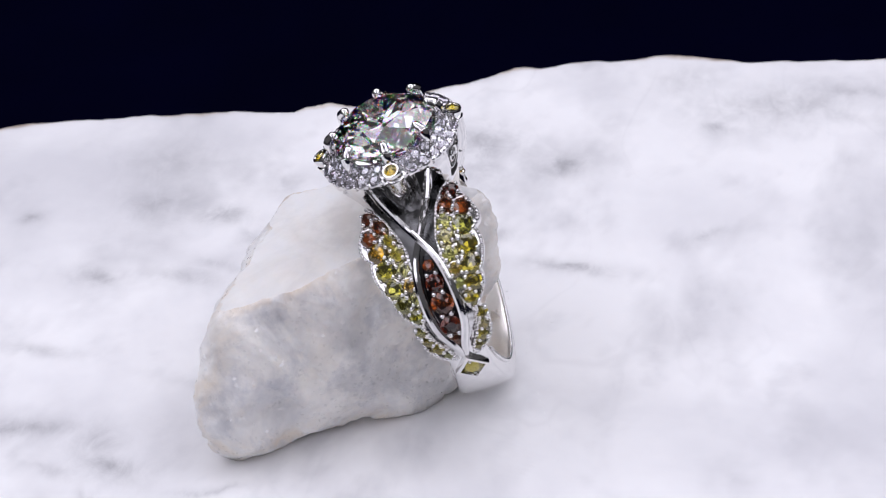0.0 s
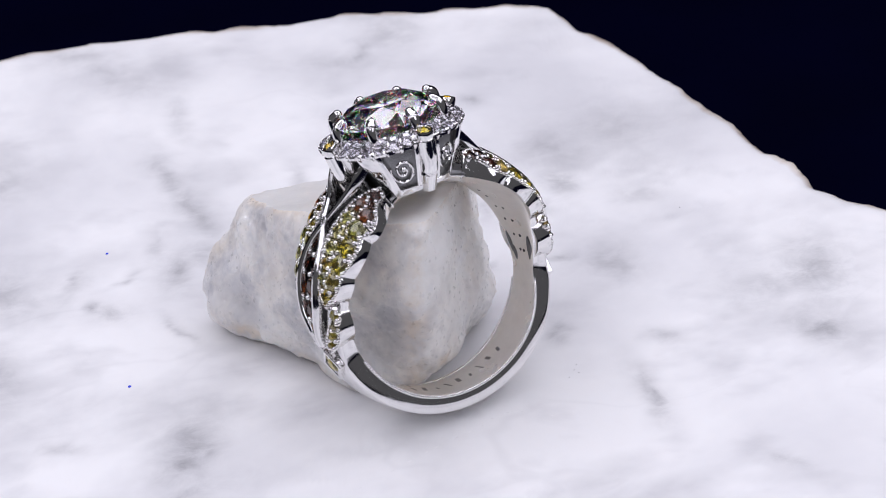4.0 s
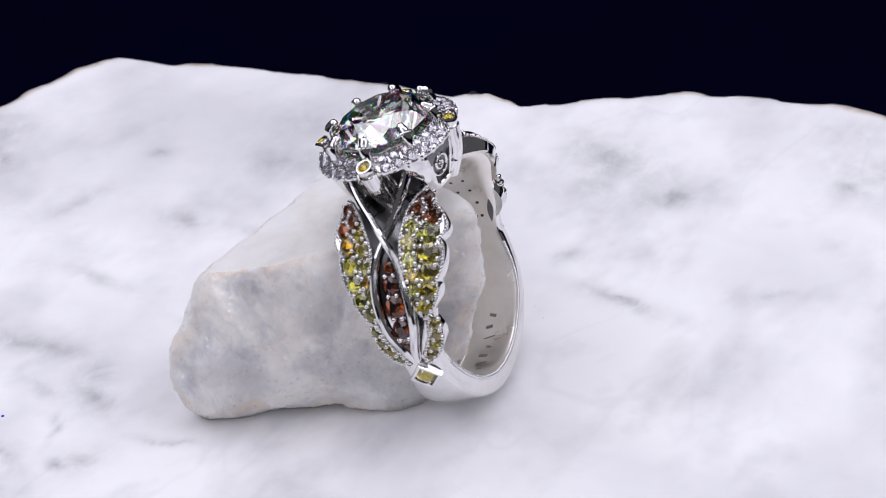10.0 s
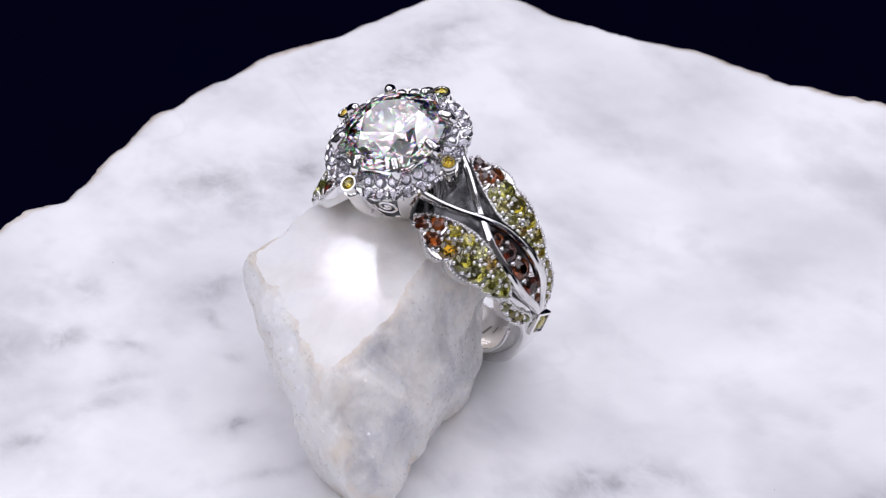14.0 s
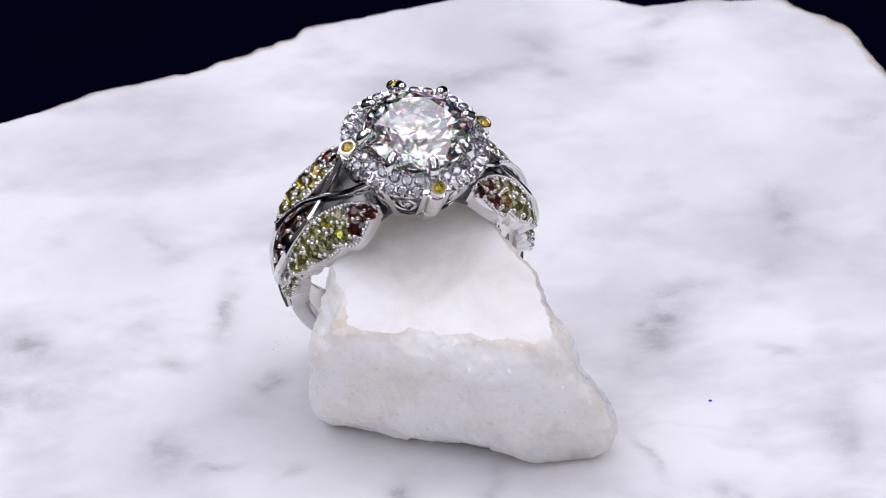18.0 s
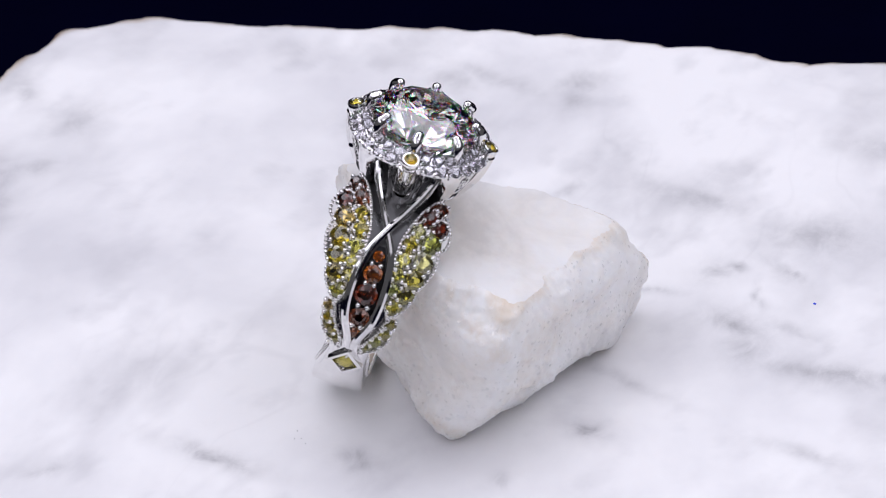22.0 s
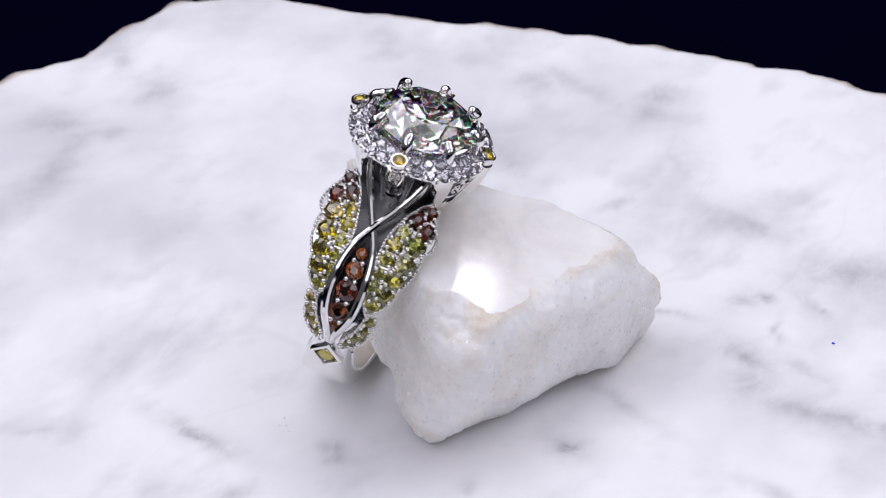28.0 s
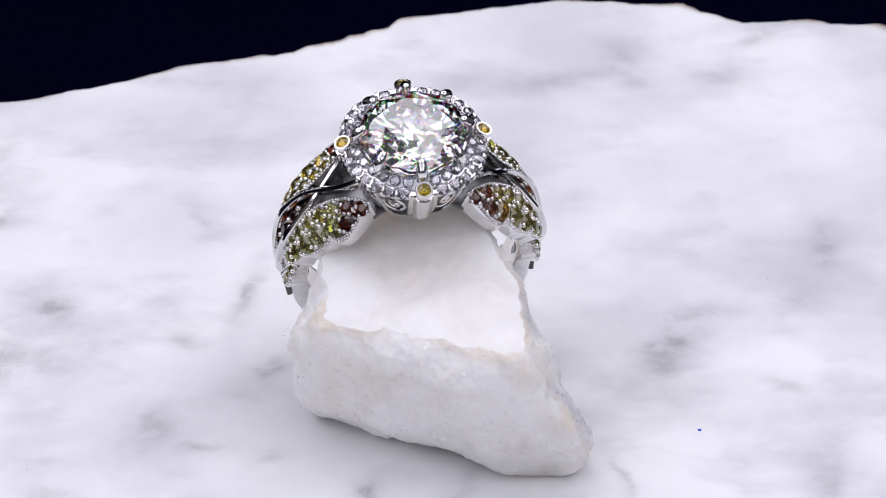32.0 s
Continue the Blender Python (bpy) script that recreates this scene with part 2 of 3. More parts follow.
def strap(bm, line, widths, tall):
    """A flat band with eased edges that lies on the shoulder along the line."""
    sections = []
    for i, p in enumerate(line):
        way = (line[min(i + 1, len(line) - 1)] - line[max(i - 1, 0)]).normalized()
        up = Vector((p.x, 0, p.z)).normalized()
        side = way.cross(up).normalized()
        up = side.cross(way)
        w = float(np.interp(i / (len(line) - 1), np.linspace(0, 1, len(widths)), widths))
        sections.append([p + side * a * w + up * b * tall for a, b in ((-0.9, -1.6), (-1.0, 0.1), (-0.86, 0.6), (-0.3, 1.0), (0.3, 1.0), (0.86, 0.6), (1.0, 0.1), (0.9, -1.6))])
    loft(bm, sections)


def block(bm, low, high):
    """A six-sided block from two rings of four corners."""
    loft(bm, [[Vector(p) for p in low], [Vector(p) for p in high]])


# ---- the turning display: rows for all that stands on the plate ----
def turn(t):
    """Degrees by which the plate has turned."""
    if t < 5.685:
        return -4.864 + 15.203 * (5.685 - t)
    if t < 24.674:
        return -4.864 + 15.433 * (t - 5.685)
    return -4.864 + 15.433 * (24.674 - 5.685) - 15.327 * (t - 24.674)


TIMES = sorted([i * 0.5 for i in range(65)] + [5.3, 5.685, 5.9, 6.2, 24.3, 24.674, 24.9, 25.2])
TURNING = []


def on_plate(ob, rest):
    ob.matrix_world = rest
    TURNING.append((ob, rest))


# ---- table, cloth and turning plate ----
def square_sheet(name, size, z, mat):
    bm = bmesh.new()
    bmesh.ops.create_grid(bm, x_segments=24, y_segments=24, size=size, matrix=Matrix.Translation((0, 0, z)))
    for v in bm.verts:
        v.co.z += 0.6 * noise.noise(v.co * 0.02)
    return part(name, bm, mat)


tagged(square_sheet("ground", 1500, -46, CLOTH), "black cloth spread over the studio table", "cloth", kind="structure")
# backdrop is out of view; added to close the place and darken reflections
bm = bmesh.new()
loft(bm, [[Vector((x, 900 + 20 * math.sin(x * 0.02), z)) for x in range(-1500, 1501, 60)] for z in range(-60, 1401, 146)], cap=False, closed=False)
tagged(part("backdrop", bm, CLOTH), "unseen black cloth added behind the table", "backdrop", kind="structure")

plate = tagged(new("turntable"), "matt black round turntable plate under the marble", "turntable")
bm = bmesh.new()
lathe(bm, [(0, -28.2), (166, -28.2), (169, -29), (170, -31), (169, -36), (0, -36)], 96)
part("plate", bm, BLACK, plate)
bm = bmesh.new()
lathe(bm, [(0, -36), (60, -36), (66, -45.6), (0, -45.6)], 48)
part("base", bm, BLACK, plate)
for x, y in ((85.2, 48.2), (87.1, 36.8)):
    bm = bmesh.new()
    bmesh.ops.create_icosphere(bm, subdivisions=1, radius=0.62, matrix=Matrix.Translation((x, y, -28.1)))
    for v in bm.verts:
        v.co += 0.2 * noise.noise_vector(v.co)
    part("dust_speck", bm, GREY_DUST, plate)
on_plate(plate, Matrix.Identity(4))

# ---- marble slab ----
# the broken outline: directions in degrees and distances from the middle
RIM_AT = (-171, -169, -163, -158, -154, -151.3, -149.7, -147.4, -146, -143, -140.6, -139.4, -137.5, -136, -133, -128, -118, -112, -109, -101, -98,
          -86, -85, -82.5, -81, -78, -75, -71.4, -67.6, -66, -62.4, -59, -56, -52.5, -50, -48.4, -45.3, -39, -32, -28, -13, 2, 8, 13, 17, 22, 34, 41, 47, 51,
          55, 69, 75, 83, 105, 116, 121, 127, 134, 143, 146, 152, 158, 162, 166, 170, 176)
RIM = (59.3, 60, 60.1, 60.7, 61.6, 62.2, 62.9, 63.6, 64.2, 65.8, 67.3, 68.4, 70.2, 71, 72.9, 74.3, 68.2, 69, 68.5, 67.5, 66.3, 62.8, 61.2, 60.1, 60.1,
       59.1, 58.6, 58.8, 59.1, 59.7, 59.9, 60.6, 61.3, 62.5, 62.6, 63.9, 67.1, 69.9, 63.6, 60.7, 55, 48.3, 45.6, 45.1, 45.9, 46.1, 50.2, 54.4, 58.4,
       60.9, 65.9, 64.2, 65, 64.6, 73, 68.9, 68.7, 70.6, 72.5, 72, 73, 70.5, 66.8, 62.6, 61.9, 62.1, 60.1)
# grey clouds in the stone, by side of the slab: place, half length, half width, direction, depth of colour
CLOUDS_SOUTH_WEST = ((-46.3, -1.1, 1.3, 1.1, 29, 0.50), (-49.8, -1.5, 1.7, 1.3, 123, 0.50), (-20.8, -1.5, 2.8, 1.3, 58, 0.85), (-48.5, -10.3, 4.6, 0.9, 69, 0.40), (-32, -8.9, 2.9, 1.0, 45, 0.38),
                     (-23.4, -7, 2.7, 1.0, 12, 0.50), (-47, -14.3, 1.8, 1.5, 34, 0.50), (-35.5, -17.2, 3.1, 1.0, 88, 0.60), (-29.1, -47.7, 1.9, 1.3, 5, 0.50), (-32.9, -55.9, 2.3, 0.7, 43, 0.50),
                     (-19.9, -47.9, 2.0, 1.1, 116, 0.40), (-19.3, -53.1, 1.6, 1.3, 88, 0.60), (-16.4, -49.4, 2.3, 0.9, 3, 0.40), (-11.4, -48, 2.5, 1.1, 2, 0.50), (21, -24.2, 1.2, 0.5, 123, 0.50),
                     (42.5, -35.2, 4.5, 1.1, 80, 0.35))
CLOUDS_SOUTH_EAST = ((47.4, -37.4, 3.4, 0.9, 80, 0.50), (15.6, -11.8, 2.3, 0.5, 81, 0.75), (44.4, -31, 5.4, 2.7, 105, 0.50), (39.8, -24.8, 1.1, 0.9, 79, 0.70), (49, -21.7, 2.4, 2.3, 16, 0.35),
                     (32.6, -9.9, 1.7, 1.2, 120, 0.85), (20.4, -5.1, 1.0, 0.7, 112, 0.50), (31.6, -2.7, 2.6, 2.4, 41, 0.40), (36.7, -2, 3.9, 2.4, 61, 0.60), (12.8, -0.4, 1.2, 0.7, 70, 0.60),
                     (21.4, 7, 2.2, 1.7, 68, 0.50), (17.8, 9.6, 1.3, 0.6, 175, 0.60), (28.8, 15.8, 1.7, 1.3, 159, 0.40), (32.4, 27.6, 3.3, 3.2, 156, 0.38), (23.3, 21.1, 2.1, 1.1, 77, 0.60),
                     (19, 17.5, 1.5, 0.6, 30, 0.50))
CLOUDS_NORTH_EAST = ((11.7, 11, 0.7, 0.6, 169, 0.50), (25.5, 27.1, 2.7, 2.6, 143, 0.50), (14.8, 20.2, 1.8, 0.7, 71, 0.40), (13.1, 22.5, 2.5, 1.0, 79, 0.40), (22, 39.1, 0.7, 0.6, 78, 0.70),
                     (12.7, 30.9, 1.5, 1.0, 71, 0.60), (20.5, 56.2, 3.1, 2.2, 59, 0.50), (20.2, 60.1, 2.4, 1.0, 156, 0.40), (16.1, 53.6, 2.3, 0.7, 45, 0.60), (11.5, 41.7, 2.9, 0.8, 161, 0.40),
                     (13.4, 52.2, 3.5, 1.8, 155, 0.35), (3.8, 16, 0.9, 0.6, 70, 0.85), (1.5, 32.7, 2.4, 0.5, 81, 0.40), (-5.2, 49.9, 2.9, 0.9, 77, 0.40), (-8.1, 60.7, 5.6, 2.3, 116, 0.35),
                     (-10.7, 67.1, 2.8, 1.2, 154, 0.50))
CLOUDS_NORTH_WEST = ((-3.7, 16.1, 2.9, 0.4, 70, 0.40), (-9.5, 38.9, 3.6, 0.9, 86, 0.60), (-9.3, 33.1, 3.8, 0.9, 94, 0.75), (-10.7, 25.3, 1.8, 1.5, 26, 0.50), (-14, 28.3, 2.0, 0.6, 70, 0.40),
                     (-24.1, 45.5, 2.2, 1.6, 73, 0.50), (-13.8, 23.3, 2.0, 1.1, 70, 0.70), (-39.7, 52.3, 3.4, 2.4, 72, 0.40), (-23, 25.2, 1.9, 0.7, 47, 0.40), (-40.5, 43.3, 2.3, 1.7, 50, 0.70),
                     (-20.9, 19.9, 1.3, 1.0, 140, 0.50), (-28.9, 27.5, 3.1, 2.2, 97, 0.50), (-48.4, 39.6, 1.8, 1.5, 68, 0.50), (-45.1, 29.7, 2.3, 1.2, 69, 0.40), (-32, 14.9, 3.3, 1.2, 83, 0.50),
                     (-30.1, 3.4, 1.7, 0.7, 152, 0.40))
# small sharp marks
MARKS = ((-22.2, 21.5, 0.5, 0.4, 0, 0.9), (-16.2, 14.9, 1.4, 0.3, 106, 0.7), (-22.4, 26.5, 0.9, 0.3, 60, 0.6), (-18.4, 24.4, 1.2, 0.25, 20, 0.5))


def rim_at(a):
    r = np.interp(a, RIM_AT, RIM, period=360)
    n = Vector((math.cos(radians(a)), math.sin(radians(a)), 0))
    return r + 0.55 + 0.3 * noise.noise(n * 9) + 0.35 * noise.noise(n * 28) + 0.2 * noise.noise(n * 80)


def marble_slab():
    around, rings = 720, 130
    angles = [360 * i / around - 180 for i in range(around)]
    rim = [rim_at(a) for a in angles]
    verts, vein = [(0.0, 0.0, 0.0)], []
    for j in range(1, rings + 1):
        s = j / rings
        for a, r in zip(angles, rim):
            x, y = r * s * math.cos(radians(a)), r * s * math.sin(radians(a))
            depth = max(0.0, 1 - (r - r * s) / 2.2)
            z = -0.9 * depth ** 2.2 * (0.7 + 0.8 * noise.noise(Vector((x, y, 3)) * 0.25))
            z += 0.05 * noise.noise(Vector((x, y, 0)) * 0.06) * min(1.0, s * 3)
            verts.append((x, y, z))
    top = len(verts)
    for j in range(1, 13):
        s = j / 12
        for a, r in zip(angles, rim):
            n = Vector((math.cos(radians(a)), math.sin(radians(a)), 0))
            q = r + 1.6 * math.sin(min(1, s * 4) * 1.57) + 2.4 * noise.noise(n * 6 + Vector((0, 0, s * 3))) * s + 0.8 * noise.noise(n * 25 + Vector((0, 0, s * 9)))
            verts.append((q * n.x, q * n.y, -1.0 - 27.0 * s))
    faces = [(0, 1 + i, 1 + (i + 1) % around) for i in range(around)]
    for j in range(rings + 11):
        for i in range(around):
            a, b = 1 + j * around + i, 1 + j * around + (i + 1) % around
            faces.append((a, a + around, b + around, b))
    faces.append(tuple(range(len(verts) - around, len(verts)))[::-1])
    pts = np.array(verts)
    warp = np.array([(noise.noise(Vector(v) * 0.3), noise.noise(Vector(v) * 0.3 + Vector((9, 4, 0)))) for v in verts]) * 0.6
    warp += np.array([(noise.noise(Vector(v) * 0.8), noise.noise(Vector(v) * 0.8 + Vector((2, 7, 0)))) for v in verts]) * 0.35
    p2 = pts[:, :2] + warp
    amount = np.zeros(len(pts))
    for x, y, l, w, d, deep in CLOUDS_SOUTH_WEST + CLOUDS_SOUTH_EAST + CLOUDS_NORTH_EAST + CLOUDS_NORTH_WEST + MARKS:
        c, s = math.cos(radians(d)), math.sin(radians(d))
        u = ((p2[:, 0] - x) * c + (p2[:, 1] - y) * s) / (l * 1.15)
        v = (-(p2[:, 0] - x) * s + (p2[:, 1] - y) * c) / (w * 1.15)
        q = u * u + v * v
        amount = np.maximum(amount, deep * (0.56 * np.exp(-q * 0.95) + 0.32 * np.exp(-q * 0.22)))
    faint = np.array([max(0.0, noise.fractal(Vector((v[0] * 0.05, v[1] * 0.09, 7)), 0.9, 2.1, 5))
                      + 0.55 * max(0.0, noise.fractal(Vector((v[0] * 0.13 + v[1] * 0.05, v[1] * 0.19, 2)), 0.8, 2.1, 5) - 0.12) for v in verts])
    edge = (np.arange(len(pts)) - 1) // around
    chip = np.zeros(len(pts))
    chip[edge == rings - 1] = 1.0
    chip[edge == rings - 2] = 0.8
    chip[edge == rings - 3] = 0.4
    chip[edge >= rings] = 0.9
    me = bpy.data.meshes.new("marble_slab")
    me.from_pydata([tuple(v) for v in pts * MM], [], faces)
    col = me.color_attributes.new("vein", "FLOAT_COLOR", "POINT")
    flat = np.ones((len(pts), 4))
    flat[:, 0], flat[:, 1], flat[:, 2] = amount, chip, 0.46 * np.clip(faint * 1.6 - 0.1, 0, 1)
    col.data.foreach_set("color", flat.ravel())
    me.polygons.foreach_set("use_smooth", [True] * len(me.polygons))
    me.materials.append(MARBLE)
    return new("marble_slab", me)


slab = tagged(marble_slab(), "white marble slab with grey veins and a broken edge", "slab")
for x, y, r in ((-22.6, 8.9, 0.16), (-18.6, 29.2, 0.14)):
    bm = bmesh.new()
    lathe(bm, [(0, 0.05), (r * 0.8, 0.045), (r, 0.0)], 9, Matrix.Translation((x, y, 0)))
    for v in bm.verts:
        v.co.x += 0.06 * noise.noise(v.co * 9)
    part("ink_speck", bm, BLUE, slab, "tiny blue ink speck")
for x, y in ((11.4, -5.9), (11.9, -5.3), (10.6, -6.6), (11.6, -6.4), (31, 12), (-30, -12)):
    bm = bmesh.new()
    bmesh.ops.create_icosphere(bm, subdivisions=1, radius=0.042, matrix=Matrix.Translation((x, y, 0.01)) @ Matrix.Diagonal((1.5, 1, 0.5, 1)))
    part("grit_speck", bm, GRIT_AND_HOLE_SHADE, slab, "tiny dark grit speck")
# flecks along a scratch; their white colour stands for its glint
bm = bmesh.new()
for k in range(26):
    u = k / 25 + 0.015 * math.sin(k * 5.1)
    x, y = -11.3 + 18.2 * u, -12.2 + 4.4 * u - (0 if u < 0.8 else 60 * (u - 0.8) ** 2) + 0.12 * math.sin(k * 2.7)
    bmesh.ops.create_icosphere(bm, subdivisions=1, radius=0.07 + 0.04 * math.sin(k * 3.3), matrix=Matrix.Translation((x, y, 0.004)) @ Matrix.Rotation(0.2 - 1.1 * max(0.0, u - 0.75) * 4, 4, "Z") @ Matrix.Diagonal((2.4, 0.6, 0.3, 1)))
tagged(part("scratch_fleck", bm, SCRATCH_GLINT, slab, "pale broken scratch in the marble"), kind="stuff")
on_plate(slab, Matrix.Identity(4))


# ---- the stone that props the ring ----
# the flat cleaved face on top
CLEFT_AT, CLEFT_N = Vector((5.3, 10.5, 13.2)), Vector((-0.008, 0.307, 0.9517))
STONE_CORNERS = ((9.5, 9.6, 9.9), (-14.0, 13.3, 2.2), (-7.6, 16.2, 7.5), (-2.2, -7.3, 17.2), (1.7, -2.6, 17.9), (-3.4, -2.4, 0.0), (7.9, 6.0, 0.0),
                 (-8.8, 13.3, 12.7), (5.0, 8.0, 14.5), (-8.4, 3.0, 1.0), (0.8, -4.5, 3.6), (-10.0, 14.8, 0.5), (-10.7, 8.2, 9.0), (-13.2, 16.3, 4.9), (2.0, 13.0, 3.9),
                 (8.8, 4.2, 2.7), (3.8, 13.0, 11.1), (-2.8, -7.4, 13.4), (-1.0, -6.6, 18.7), (5.0, 3.2, 16.1), (7.4, 10.9, 5.1), (-9.4, 15.7, 10.5), (-11.7, 14.3,
                 0.0), (-7.4, 0.6, 9.3), (9.4, 6.6, 1.6), (3.2, 0.2, 0.3), (-13.9, 15.5, 2.3), (-10.8, 13.6, 11.4), (7.1, 10.5, 12.9), (-1.9, -4.0, 1.5), (9.3, 10.5,
                 9.9), (-5.4, 0.5, 16.6), (-9.2, 14.3, 12.1), (-9.5, 12.3, 12.7), (-8.4, 9.1, 13.8), (-6.5, 6.0, 14.8), (6.5, 4.5, 15.4), (6.7, 8.8, 14.0), (5.4, 10.6,
                 13.4))


# shallow hollows where flakes have broken away, and swollen feet: place, reach, depth
SCOOPS = (((-1.0, 15.0, 6.5), 4.0, 0.7), ((5.5, 13.0, 6.0), 3.0, 0.4), ((-12.0, 9.5, 6.0), 4.0, 0.6), ((-7.2, 3.2, 0.8), 1.8, 0.35), ((-12.0, 14.0, 9.2), 2.4, 1.0),
          ((8.8, 8.0, 12.0), 1.8, 0.5), ((-5.0, -2.0, 6.0), 3.5, 0.3), ((3.0, 14.0, 0.8), 2.2, 0.5), ((-11.9, 12.2, 0.8), 2.6, -0.9), ((-5.0, -1.4, 0.6), 2.0, -0.8))


def prop_stone():
    bm = bmesh.new()
    for p in STONE_CORNERS:
        bm.verts.new(p)
    bmesh.ops.convex_hull(bm, input=bm.verts[:])
    bmesh.ops.delete(bm, geom=[v for v in bm.verts if not v.link_faces], context="VERTS")
    bmesh.ops.recalc_face_normals(bm, faces=bm.faces[:])
    bm.normal_update()
    ridges = [(e.verts[0].co.copy(), e.verts[1].co.copy()) for e in bm.edges if e.calc_face_angle(0.0) > radians(33)]
    middle = Vector((-1.5, 6.0, 7.5))
    sides = np.array([(*f.normal, f.normal.dot(f.calc_center_median() - middle)) for f in bm.faces])
    bm.free()
    # an even sheet drawn over the corners, with its edges a little rounded
    bm = bmesh.new()
    bmesh.ops.create_icosphere(bm, subdivisions=7, radius=1.0)
    way = np.array([v.co for v in bm.verts])
    reach = np.zeros(len(way))
    for nx, ny, nz, d in sides:
        reach += np.clip((way @ np.array((nx, ny, nz))) / d, 0, None) ** 36
    reach = reach ** (-1 / 36)
    for k, v in enumerate(bm.verts):
        v.co = middle + Vector(way[k]) * float(reach[k])
    bm.normal_update()
    for v in bm.verts:
        n = 0.42 * noise.fractal(v.co * 0.22, 0.9, 2.1, 3) + 0.17 * noise.fractal(v.co * 0.6, 0.8, 2.1, 5)
        # ledges where flakes have split off
        h = 2.4 * noise.noise(v.co * 0.26 + Vector((3, 1, 8))) + 0.35 * noise.noise(v.co * 1.1)
        u = min(1.0, max(0.0, (h - math.floor(h) - 0.38) / 0.24))
        n += 0.20 * (math.floor(h) + u * u * (3 - 2 * u))
        n += 0.10 * noise.fractal(v.co * 1.7, 0.8, 2.1, 4)
        n *= 0.55 + 0.45 * min(1.0, abs((v.co - CLEFT_AT).dot(CLEFT_N)) / 2.0)
        n -= sum(deep * math.exp(-((v.co - Vector(at)).length / wide) ** 2) for at, wide, deep in SCOOPS)
        v.co += v.normal * (n + 0.30)
        v.co.z = max(v.co.z, 0.02)
    # the cleaved face cuts it flat
    bmesh.ops.bisect_plane(bm, geom=bm.verts[:] + bm.edges[:] + bm.faces[:], dist=0.01, plane_co=CLEFT_AT, plane_no=CLEFT_N)
    for v in bm.verts:
        over = (v.co - CLEFT_AT).dot(CLEFT_N)
        if over > 0.0:
            v.co -= CLEFT_N * over
    for f in bm.faces:
        f.material_index = 1 if all(abs((v.co - CLEFT_AT).dot(CLEFT_N)) < 0.012 for v in f.verts) else 0
    pts = np.array([v.co for v in bm.verts])
    near = np.full(len(pts), 9.0)
    for a, c in ridges:
        a, d = np.array(a), np.array(c) - np.array(a)
        u = np.clip((pts - a) @ d / (d @ d), 0, 1)
        near = np.minimum(near, np.linalg.norm(pts - a - u[:, None] * d, axis=1))
    below = np.abs((pts - np.array(CLEFT_AT)) @ np.array(CLEFT_N))
    bend = np.maximum(0.7 * np.exp(-(near / 1.1) ** 2), 0.75 * np.exp(-(below / 0.4) ** 2))
    bend = np.maximum(bend, 0.8 * np.exp(-(pts[:, 2] / 0.7) ** 2))
    bm.normal_update()
    lay = bm.verts.layers.float.new("edge")
    # grey side: set by which way the surface faces, broken up by noise
    grey_layer = bm.verts.layers.float.new("grey_side")
    bm.verts.ensure_lookup_table()
    for k, v in enumerate(bm.verts):
        v[lay] = float(bend[k])
        v[grey_layer] = float(np.clip(1.6 * v.normal.dot(Vector((-0.88, -0.47, 0.0))) - 0.1 + 0.5 * noise.noise(v.co * 0.3), 0, 1))
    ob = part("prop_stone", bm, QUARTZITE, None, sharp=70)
    ob.data.materials.append(CLEAVED)
    for f in ob.data.polygons:
        f.use_smooth = f.material_index == 0
    return ob


stone = tagged(prop_stone(), "rough white crystalline stone with tan edges propping a ring", "stone")
on_plate(stone, Matrix.Identity(4))

# ---- the ring ----
ring = tagged(new("ring"), "white metal ring with halo, leaf shoulders and coloured gems", "ring")
REST = Matrix(((0.98254, -0.16564, -0.08469, 0.0), (0.18370, 0.93578, 0.30095, 0.0), (0.02941, -0.31126, 0.94987, 0.0), (0, 0, 0, 1)))
HEAD = Vector((-0.78, 1.40, 23.70))      # middle of the halo, in millimetres
DROP = 14.22                                  # from the halo down to the middle of the hoop
REST.translation = (HEAD - REST.to_3x3() @ Vector((0, 0, DROP))) * MM
on_plate(ring, REST)


def surf(r, phi, y, s=1):
    r, y = float(r), float(y)
    return Vector((s * r * math.cos(radians(phi)), y, r * math.sin(radians(phi))))


def seat(r, phi, y, s, lean=0.0):
    """Where a gem or bead sits on the shoulder: its normal leans with y."""
    n = surf(1, phi, lean * y, s).normalized()
    b = Vector((0, 1, 0))
    u = b.cross(n).normalized()
    m = Matrix((u, n.cross(u), n)).transposed().to_4x4()
    m.translation = surf(r, phi, y, s)
    return m


def brilliant(name, facets, mat, table=0.57, crown=0.30):
    """A round brilliant of radius one millimetre, girdle at z = 0."""
    bm = bmesh.new()
    step = 360 / facets
    for k in range(facets):
        a, b = radians(k * step), radians((k + 0.5) * step)
        half = math.cos(radians(step / 2))
        for r, z, w in ((table, crown, a), (0.80, crown * (1 - 0.80 * half) / (1 - table), b), (1, 0.0, a), (1, 0.0, b), (1, -0.035, a), (1, -0.035, b),
                        (0.26, -0.035 - 0.86 * (1 - 0.26 * half), b)):
            bm.verts.new((r * math.cos(w), r * math.sin(w), z))
    bm.verts.new((0, 0, -0.885))
    bmesh.ops.convex_hull(bm, input=bm.verts[:])
    bmesh.ops.delete(bm, geom=[v for v in bm.verts if not v.link_faces], context="VERTS")
    bmesh.ops.scale(bm, vec=(MM, MM, MM), verts=bm.verts[:])
    return mesh_of(name, bm, mat, smooth=False)


CUT_CENTRE = brilliant("brilliant_cut", 8, DIAMOND)
CUT_MELEE = brilliant("small_brilliant_cut", 8, MELEE)
CUT_OLIVE = brilliant("olive_cut", 8, OLIVE, 0.44, 0.34)
